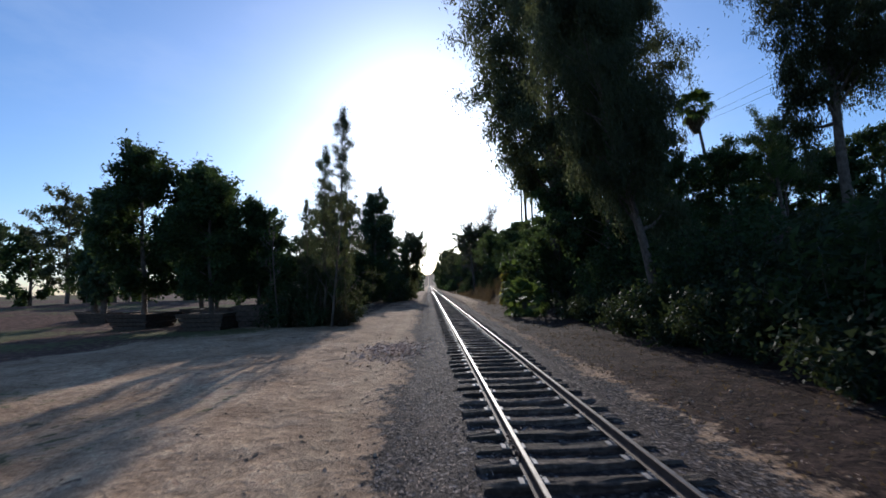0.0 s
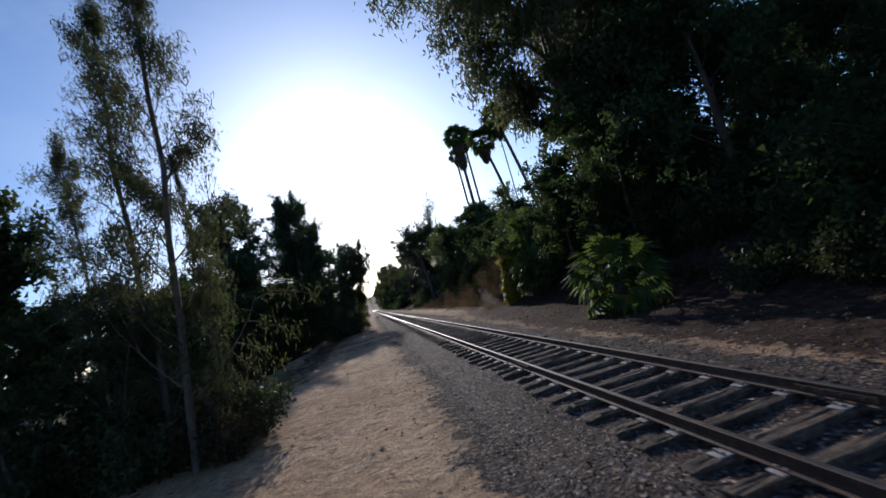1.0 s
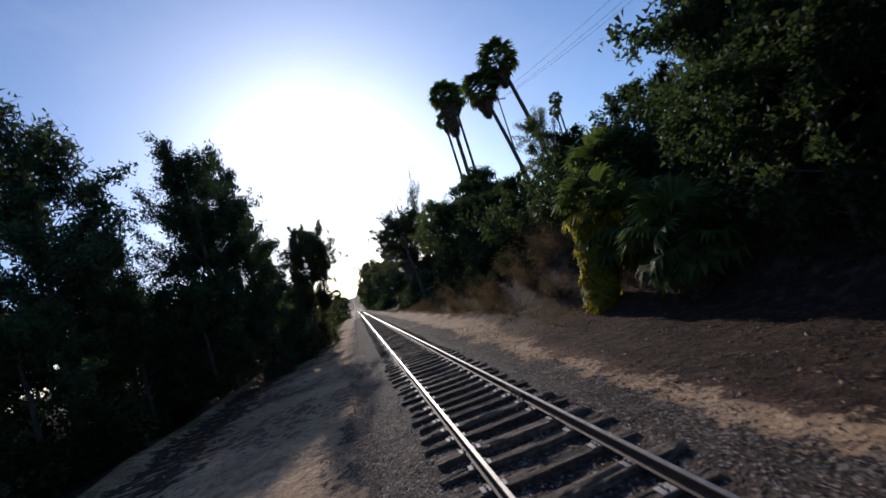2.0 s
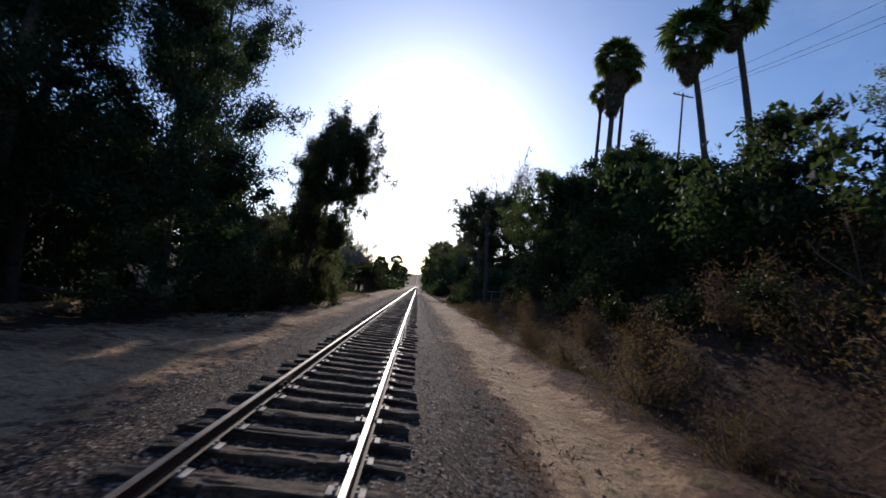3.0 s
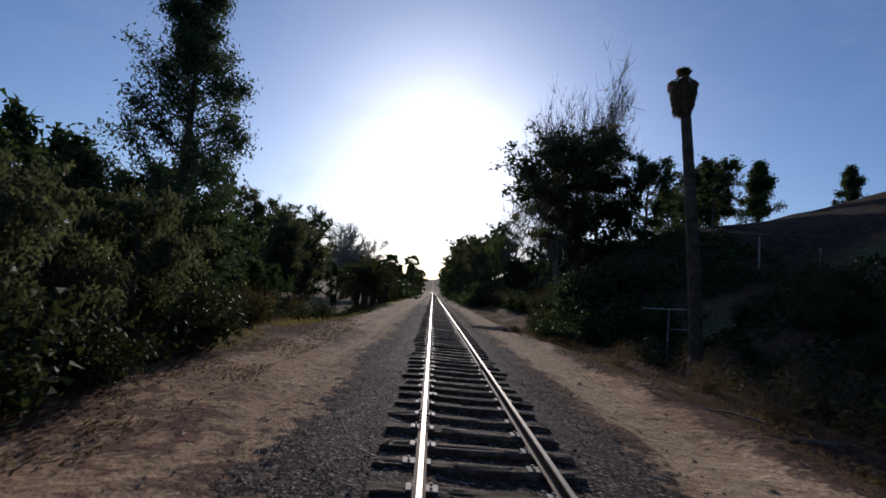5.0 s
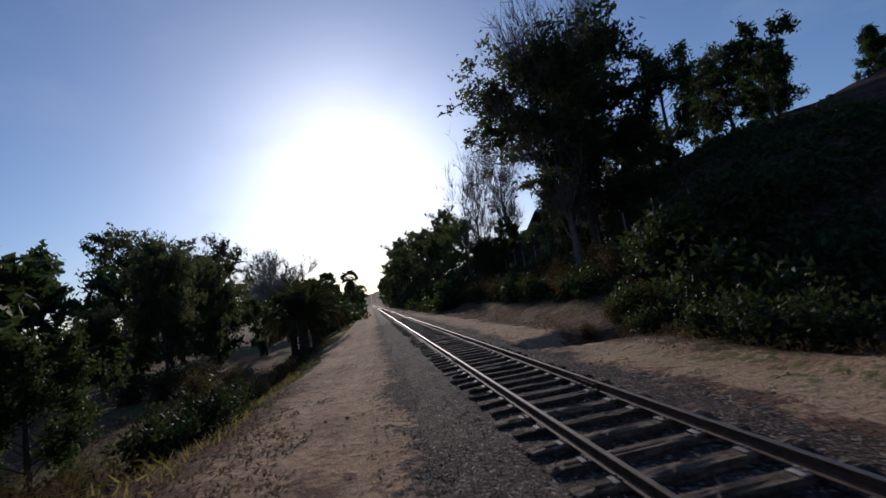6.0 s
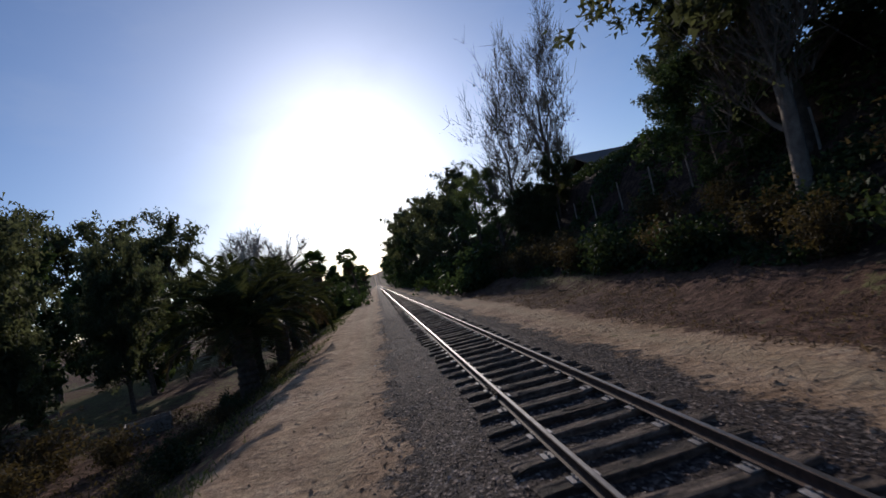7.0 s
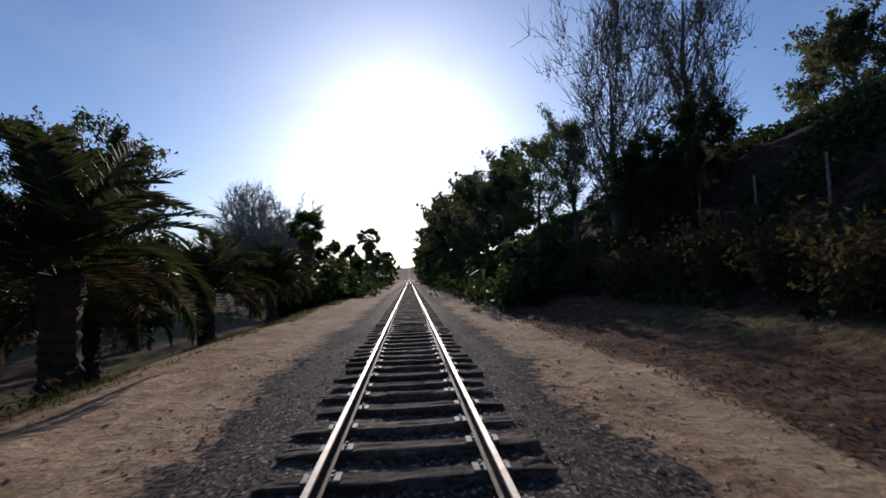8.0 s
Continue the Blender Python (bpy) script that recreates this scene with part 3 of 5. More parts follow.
def sleeper_mesh(seed):
    """A worn timber: rounded, split and dented, with ragged ends."""
    q = np.random.default_rng(seed)
    L, W = 2.56 + q.uniform(-0.12, 0.1), 0.245 + q.uniform(-0.03, 0.02)
    xs = np.concatenate([[-0.5], np.sort(q.uniform(-0.47, 0.47, 13)), [0.5]]) * L
    prof = np.array([[-0.5, -0.17], [-0.5, -0.05], [-0.49, -0.014], [-0.4, 0.0], [-0.2, 0.0], [-0.02, 0.0], [0.03, -0.004], [0.22, 0.0], [0.41, 0.0], [0.49, -0.014], [0.5, -0.05], [0.5, -0.17]])
    k = len(prof)
    V = np.zeros((15, k, 3))
    V[..., 0] = xs[:, None] + q.normal(size=(15, k)) * 0.006
    V[..., 1] = prof[None, :, 0] * W + q.normal(size=(15, k)) * 0.007
    V[..., 2] = prof[None, :, 1] + np.minimum(q.normal(size=(15, k)) * 0.006, 0.004)
    split = q.integers(4, 8)
    V[:, split, 2] -= np.abs(q.normal(size=15)) * 0.016
    for end in (0, 14):
        V[end, :, 0] += q.normal(size=k) * 0.022
        V[end, :, 2] -= 0.012
    i = np.arange(14)[:, None] * k + np.arange(k - 1)[None]
    F = np.stack([i, i + k, i + k + 1, i + 1], -1).reshape(-1, 4)
    caps = np.array([[e * k + a for a in (j, j + 1, k - 2 - j, k - 1 - j)][::(1 if e else -1)] for e in (0, 14) for j in range(5)])
    return np_mesh("sleeper", V.reshape(-1, 3), np.concatenate([F, caps]), WOOD_TIE)


def plate_mesh():
    bm = bmesh.new()
    box(bm, 0.34, 0.185, 0.018, Matrix.Translation((0, 0, 0.009)), 0.004)
    for dx in (-0.095, 0.095):
        for dy in (-0.05, 0.05):
            box(bm, 0.03, 0.03, 0.035, Matrix.Translation((dx, dy * (1 if dx > 0 else -1), 0.03)))
    return bm_mesh("tie_plate", bm, PLATE)


ties, plate = [sleeper_mesh(i) for i in range(14)], plate_mesh()
r = random.Random(5)
ty, far_v, far_f = -24.0, [], []
while ty < 330:
    at = Matrix.Translation((float(centre(ty)) + r.uniform(-0.05, 0.05), ty, r.uniform(-0.018, 0.004))) @ pose(0, 0, 0, r.uniform(-0.7, 0.7), r.uniform(-0.35, 0.35), r.uniform(-1.3, 1.3))
    if -19 < ty < 144:
        tie = child("sleeper", r.choice(ties), track, at)
        for sgn in (-1, 1):
            child("tie_plate", plate, tie, Matrix.Translation((sgn * (RAIL_X - 0.005) + r.uniform(-0.015, 0.015), r.uniform(-0.02, 0.02), 0.0)))
    else:
        c = np.array([[-1.28, -0.11, 0], [1.28, -0.11, 0], [1.28, 0.11, 0], [-1.28, 0.11, 0], [-1.28, -0.11, -0.16], [1.28, -0.11, -0.16], [1.28, 0.11, -0.16], [-1.28, 0.11, -0.16]])
        far_f.append(np.array([[0, 1, 2, 3], [0, 4, 5, 1], [1, 5, 6, 2], [2, 6, 7, 3], [3, 7, 4, 0]]) + 8 * len(far_v))
        far_v.append(np.array([at @ Vector(p) for p in c]))
    ty += 0.69 + r.uniform(-0.09, 0.09)
tagged(child("far_sleeper_stretch", np_mesh("far_sleeper_stretch", np.concatenate(far_v), np.concatenate(far_f), WOOD_TIE), track), kind="stuff")


def joint_mesh():
    """A bolted joint bar that grips the rail's web on both sides."""
    bm = bmesh.new()
    for dx in (-0.024, 0.024):
        box(bm, 0.026, 0.92, 0.075, Matrix.Translation((dx, 0, 0.085)), 0.006)
        for k in range(4):
            bmesh.ops.create_cone(bm, cap_ends=True, segments=6, radius1=0.02, radius2=0.018, depth=0.035, matrix=Matrix.Translation((dx * 2.2, -0.33 + 0.22 * k, 0.088)) @ Matrix.Rotation(radians(90), 4, 'Y'))
    return bm_mesh("joint_bar", bm, STEEL_DARK)


joint = joint_mesh()
for sgn, y0 in ((-1, -14.2), (1, -8.4)):
    for k in range(14):
        jy = y0 + 11.89 * k
        child("joint_bar", joint, track, Matrix.Translation((float(centre(jy)) + sgn * RAIL_X, jy, 0)))

# ---- plants ----


def limbed(r, H, trunk_r, first, n_limbs, reach, rise, up, shape, lean=(0, 0), wob=0.06, subs=5, sub_len=0.45, droop=0.0):
    """The skeleton of a tree: tapered lines for trunk, limbs and twigs, and the places where its leaves sit."""
    n = 9
    t = np.linspace(0, 1, n)
    walk_x, walk_y = np.cumsum(r.normal(size=n) * wob * H / n), np.cumsum(r.normal(size=n) * wob * H / n)
    trunk = np.stack([lean[0] * H * t + walk_x - walk_x[0], lean[1] * H * t + walk_y - walk_y[0], t * H], -1)
    trunk[0, 2] -= 0.4
    lines = [(trunk, trunk_r * (1.15 - t) ** 0.9 + 0.015)]
    tips = []
    for k in range(n_limbs):
        f = first + (1 - first) * (k + r.uniform(0, 1)) / n_limbs
        p = np.array([np.interp(f, t, trunk[:, i]) for i in range(3)])
        az = k * 2.4 + r.normal() * 0.5
        u = (f - first) / (1 - first)
        L = reach * {"round": 0.35 + 0.75 * math.sin(math.pi * (0.12 + 0.78 * u)), "cone": 1.05 - 0.85 * u, "column": 0.55 + 0.5 * math.sin(math.pi * (0.1 + 0.85 * u)), "vase": 0.45 + 0.7 * u}[shape] * r.uniform(0.7, 1.25)
        e = rise + 0.5 * u + r.normal() * 0.15
        limb = bent(p, (math.cos(az) * math.cos(e), math.sin(az) * math.cos(e), math.sin(e)), L, 6, up, 0.09, r)
        rad = np.linspace(max(trunk_r * 0.42 * (1.1 - f), 0.02), 0.012, 7)
        lines.append((limb, rad))
        for q in range(subs):
            g = r.uniform(0.3, 1.0)
            b = np.array([np.interp(g, np.linspace(0, 1, 7), limb[:, i]) for i in range(3)])
            d = unit(limb[-1] - limb[0] + r.normal(size=3) * L * 0.55 - np.array([0, 0, droop * L]))
            tw = bent(b, d, L * sub_len * r.uniform(0.5, 1.2), 3, -droop, 0.16, r)
            lines.append((tw, np.linspace(0.022, 0.006, 4)))
            tips.append(tw[1:])
    return lines, np.concatenate(tips)


def tree(name, seed, mats, H, trunk_r, first, n_limbs, reach, rise, up, shape, count, leaf, spread, droop=0.0, lean=(0, 0), subs=5, sub_len=0.45, tip_droop=0.0, wob=0.06):
    """A tree: trunk with limbs as one part, a crown of single leaves as the other."""
    r = np.random.default_rng(seed)
    root = new(name)
    lines, tips = limbed(r, H, trunk_r, first, n_limbs, reach, rise, up, shape, lean, wob, subs, sub_len, tip_droop)
    child("trunk", np_mesh("trunk", *tubes(lines, 6, 0.09), mats[0], True), root)
    c = tips[r.integers(0, len(tips), count)] + np.clip(r.normal(size=(count, 3)), -1.7, 1.7) * spread * r.uniform(0.3, 1.1, (count, 1))
    c[:, 2] = np.maximum(c[:, 2], 0.1)
    d = r.normal(size=(count, 3)) + np.array([0, 0, -droop])
    child("crown", np_mesh("crown", *leaves(c, d, leaf[0], leaf[1], r), mats[1]), root)
    return root


def bare_tree(name, seed, H, trunk_r, n_limbs, reach, count, leaf_count=0):
    """A leafless tree of many rising branches and fine twigs."""
    r = np.random.default_rng(seed)
    root = new(name)
    lines, tips = limbed(r, H * 0.7, trunk_r, 0.18, n_limbs, reach, 0.55, 0.7, "vase", wob=0.09, subs=9, sub_len=0.6)
    child("trunk", np_mesh("trunk", *tubes(lines, 5, 0.03), TWIG, True), root)
    c = tips[r.integers(0, len(tips), count)]
    fine = []
    for p in c:
        d = unit(np.array([p[0] * 0.12, p[1] * 0.12, 0.9]) + r.normal(size=3) * 0.55)
        fine.append((bent(p, d, reach * r.uniform(0.15, 0.35), 1, 0.3, 0.2, r), (0.026, 0.008)))
    child("twig", np_mesh("twig", *tubes(fine, 3), TWIG), root)
    if leaf_count:
        c = tips[r.integers(0, len(tips), leaf_count)] + np.clip(r.normal(size=(leaf_count, 3)), -1.5, 1.5) * 0.35
        child("crown", np_mesh("crown", *leaves(c, r.normal(size=(leaf_count, 3)), 0.22, 0.12, r), LEAF_GUM), root)
    return root


def dome_tree(name, seed, H, trunk_r, n_limbs, R, count):
    """A leafless spreading tree: limbs fan out from a short trunk to a dome of fine twigs."""
    r = np.random.default_rng(seed)
    root = new(name)
    lines = [(np.array([[0, 0, -0.4], [0.2, 0, H * 0.12], [0.1, 0.1, H * 0.3]]), np.array([trunk_r * 1.2, trunk_r, trunk_r * 0.7]))]
    tips = []
    for k in range(n_limbs):
        az, e = k * 2.4, math.asin(0.12 + 0.86 * (k + 0.5) / n_limbs)
        d = np.array([math.cos(az) * math.cos(e) * R, math.sin(az) * math.cos(e) * R, math.sin(e) * H * 0.72])
        L = float(np.linalg.norm(d)) * r.uniform(0.72, 0.95)
        st = np.array([0.1, 0.1, H * r.uniform(0.12, 0.28)])
        limb = bent(st, unit(d) + np.array([0, 0, 0.25]), L, 7, -0.2, 0.07, r)
        lines.append((limb, np.linspace(0.12, 0.02, 8)))
        for q in range(9):
            b = limb[r.integers(3, 8)]
            tw = bent(b, unit(d) + r.normal(size=3) * 0.45, L * r.uniform(0.14, 0.32), 3, 0.1, 0.15, r)
            lines.append((tw, np.linspace(0.07, 0.04, 4)))
            tips.append(tw[1:])
    tips = np.concatenate(tips)
    child("trunk", np_mesh("trunk", *tubes(lines, 5, 0.03), TWIG_PALE, True), root)
    fine = [(bent(p, unit(p * [1, 1, 0.6]) + r.normal(size=3) * 0.6, R * r.uniform(0.08, 0.2), 1, 0.1, 0.2, r), (0.042, 0.018)) for p in tips[r.integers(0, len(tips), count)]]
    child("twig", np_mesh("twig", *tubes(fine, 3), TWIG_PALE), root)
    return root


def shrub(name, seed, mats, W, H, count, leaf, hollow=0.35, stems=16):
    """A low bush: many stems from the ground, leaves in uneven clumps along them."""
    r = np.random.default_rng(seed)
    root = new(name)
    lines, tips = [], []
    for k in range(stems):
        az, e = r.uniform(0, 6.28), r.uniform(0.35, 1.45)
        L = (W * math.cos(e) + H * math.sin(e)) * r.uniform(0.65, 0.92)
        st = bent((r.normal() * 0.15 * W, r.normal() * 0.15 * W, -0.1), (math.cos(az) * math.cos(e), math.sin(az) * math.cos(e), math.sin(e)), L, 4, 0.1, 0.14, r)
        lines.append((st, np.linspace(0.025, 0.005, 5)))
        tips.append(st[1:])
        for q in range(2):
            b = st[r.integers(1, 5)]
            tw = bent(b, unit(r.normal(size=3) + np.array([0, 0, 0.4])), L * 0.35, 2, 0.1, 0.2, r)
            lines.append((tw, np.linspace(0.012, 0.004, 3)))
            tips.append(tw)
    tips = np.concatenate(tips)
    child("stem", np_mesh("stem", *tubes(lines, 3), mats[0], True), root)
    c = tips[r.integers(0, len(tips), count)] + np.clip(r.normal(size=(count, 3)), -1.6, 1.6) * 0.14 * W
    c[:, 2] = np.abs(c[:, 2]) + 0.03
    child("foliage", np_mesh("foliage", *leaves(c, r.normal(size=(count, 3)) + [0, 0, 0.3], leaf[0], leaf[1], r), mats[1]), root)
    return root


def fan_mesh(seed, size, mat, blades=20, droop=0.4):
    """One fan-shaped palm leaf on its stalk, growing along +x."""
    r = np.random.default_rng(seed)
    stalk = np.array([[0, 0, 0], [size * 0.35, 0, size * 0.06], [size * 0.7, 0, size * 0.02]])
    v, f = tubes([(stalk, (0.022, 0.016, 0.012))], 4)
    hub = stalk[-1]
    vs, fs = [v], [f]
    base = len(v)
    for a in np.linspace(-1.9, 1.9, blades):
        d = np.array([math.cos(a), math.sin(a), 0.0])
        L = size * 0.62 * (1 - 0.12 * abs(a)) * r.uniform(0.85, 1.1)
        s = np.array([-d[1], d[0], 0]) * L * 0.1
        mid = hub + d * L * 0.66 + np.array([0, 0, (0.06 - 0.1 * droop) * L])
        tip = hub + d * L + np.array([0, 0, -droop * L * r.uniform(0.5, 1.6)])
        vs.append(np.array([hub, mid + s, tip, mid - s]))
        fs.append(np.array([[0, 1, 2, 3]]) + base)
        base += 4
    return np_mesh("fan_leaf", np.concatenate(vs), np.concatenate(fs), mat)


def fan_palm(name, seed, H, trunk_r, size, n_green, n_dead, lean=(0, 0), green=None, skirt=2.5, yellow=0, dead_mat=None, live_mat=None, taper=0.55, rise=0.0, hang=58):
    """A fan palm: ringed trunk, a skirt of dead leaves, a round head of fans."""
    r = np.random.default_rng(seed)
    root = new(name)
    t = np.linspace(0, 1, 26)
    pts = np.stack([lean[0] * t ** 1.3 * H, lean[1] * t ** 1.3 * H, t * H - 0.3 * (t == 0)], -1)
    rad = trunk_r * (1.25 - 0.4 * t + 0.35 * np.exp(-t * 14)) * (1 + 0.05 * (np.arange(26) % 2))
    child("trunk", np_mesh("trunk", *tubes([(pts, rad)], 10), PALM_BARK, False), root)
    top = Vector(pts[-1])
    live = [fan_mesh(seed + k, size, live_mat or LEAF_PALM) for k in range(3)]
    gold = [fan_mesh(seed + 20 + k, size, LEAF_YELLOW, droop=0.4) for k in range(2)]
    dead = [fan_mesh(seed + 10 + k, size * (1.5 if live_mat else 0.95), dead_mat or LEAF_DEAD, 12, 0.5) for k in range(3)]
    for k in range(n_green):
        e = math.degrees(math.asin(min(1, max(-1, 1.0 - 1.7 * (k + 0.5) / n_green)))) + r.normal() * 7
        e = 89 - 25 * k / n_green if live_mat else e
        kind = gold if k >= n_green - yellow else live
        child("fan_leaf", kind[int(r.integers(0, len(kind)))], root, Matrix.Translation(top) @ Matrix.Rotation(k * 2.39996 + r.normal() * 0.15, 4, 'Z') @ Matrix.Rotation(radians(-e), 4, 'Y') @ Matrix.Rotation(r.normal() * 0.35, 4, 'X'))
    if n_dead:
        vs, fs, base = [], [], 0
        for k in range(n_dead):
            me = dead[k % 3]
            co = np.empty(len(me.vertices) * 3, np.float32)
            me.vertices.foreach_get("co", co)
            idx = np.empty(len(me.loops), np.int32)
            me.loops.foreach_get("vertex_index", idx)
            d = (k + r.random()) / n_dead
            q = Vector(pts[-1]) + Vector((0, 0, rise - 0.1 - d * skirt))
            m = Matrix.Translation(q) @ Matrix.Rotation(k * 2.39996, 4, 'Z') @ Matrix.Rotation(radians(hang + 14 * d + 16 * r.random()), 4, 'Y') @ Matrix.Rotation(r.normal() * 0.3, 4, 'X') @ Matrix.Scale(1.0 - taper * d, 4)
            A = np.array(m)
            vs.append(co.reshape(-1, 3) @ A[:3, :3].T + A[:3, 3])
            fs.append(idx.reshape(-1, 4) + base)
            base += len(vs[-1])
        child("dead_leaf_skirt", np_mesh("dead_leaf_skirt", np.concatenate(vs), np.concatenate(fs), dead_mat or LEAF_DEAD), root, label="skirt of hanging %s palm leaves" % ("yellow" if dead_mat else "brown dead"))
    return root


def frond_mesh(seed, L, arch, mat):
    """One feather-shaped date-palm leaf that arches along +x."""
    r = np.random.default_rng(seed)
    n = 15
    t = np.linspace(0, 1, n)
    ang = 0.25 - arch * t ** 1.4
    pts = np.stack([np.cumsum(np.cos(ang)) * L / n, 0.04 * L * np.sin(t * 3 + seed), np.cumsum(np.sin(ang)) * L / n], -1)
    pts -= pts[0]
    v, f = tubes([(pts, np.linspace(0.035, 0.006, n))], 4)
    vs, fs, base = [v], [f], len(v)
    for g in np.linspace(0.16, 1.0, 40):
        p = np.array([np.interp(g, t, pts[:, i]) for i in range(3)])
        w = np.array([math.cos(np.interp(g, t, ang)), 0, math.sin(np.interp(g, t, ang))])
        ll = L * 0.16 * (0.55 + 0.9 * math.sin(math.pi * min(1, 0.15 + 0.8 * g)))
        for sg in (-1, 1):
            d = unit(w * 0.75 + np.array([0, sg, 0.25]) + r.normal(size=3) * 0.1)
            tip = p + d * ll * r.uniform(0.8, 1.1) + np.array([0, 0, -0.12 * ll])
            mid = p + d * ll * 0.4
            s = unit(np.cross(d, [0, 0, 1.0])) * 0.045
            vs.append(np.array([p, mid + s, tip, mid - s]))
            fs.append(np.array([[0, 1, 2, 3]]) + base)
            base += 4
    return np_mesh("frond", np.concatenate(vs), np.concatenate(fs), mat)


def date_palm(name, seed, H, trunk_r, L, n):
    """A date palm: stout knobbly trunk and a wide head of arching feathers."""
    r = np.random.default_rng(seed)
    root = new(name)
    t = np.linspace(0, 1, 22)
    pts = np.stack([0.1 * np.sin(t * 2), 0 * t, t * H - 0.4 * (t == 0)], -1)
    rad = trunk_r * (1 + 0.12 * (np.arange(22) % 2) + 0.25 * np.exp(-t * 8) + 0.2 * (t > 0.8))
    v, f = tubes([(pts, rad)], 14)
    v[:, :2] *= 1 + r.normal(size=(len(v), 1)) * 0.05
    child("trunk", np_mesh("trunk", v, f, PALM_BARK, False), root)
    kinds = [frond_mesh(seed + k, L, a, LEAF_DATE) for k, a in enumerate((1.1, 1.5, 1.9))]
    dry = [frond_mesh(seed + 9, L * 0.9, 1.5, LEAF_DEAD)]
    for k in range(n):
        u = (k + 0.5) / n
        e = 82 - 84 * u + r.normal() * 6
        me = dry[0] if u > 0.9 else kinds[min(2, int(u * 2.2 + r.random() * 0.9))]
        child("frond", me, root, Matrix.Translation((0, 0, H)) @ Matrix.Rotation(k * 2.39996 + r.normal() * 0.12, 4, 'Z') @ Matrix.Translation((trunk_r * 0.5, 0, 0)) @ Matrix.Rotation(radians(-e), 4, 'Y') @ Matrix.Rotation(r.normal() * 0.25, 4, 'X'))
    return root


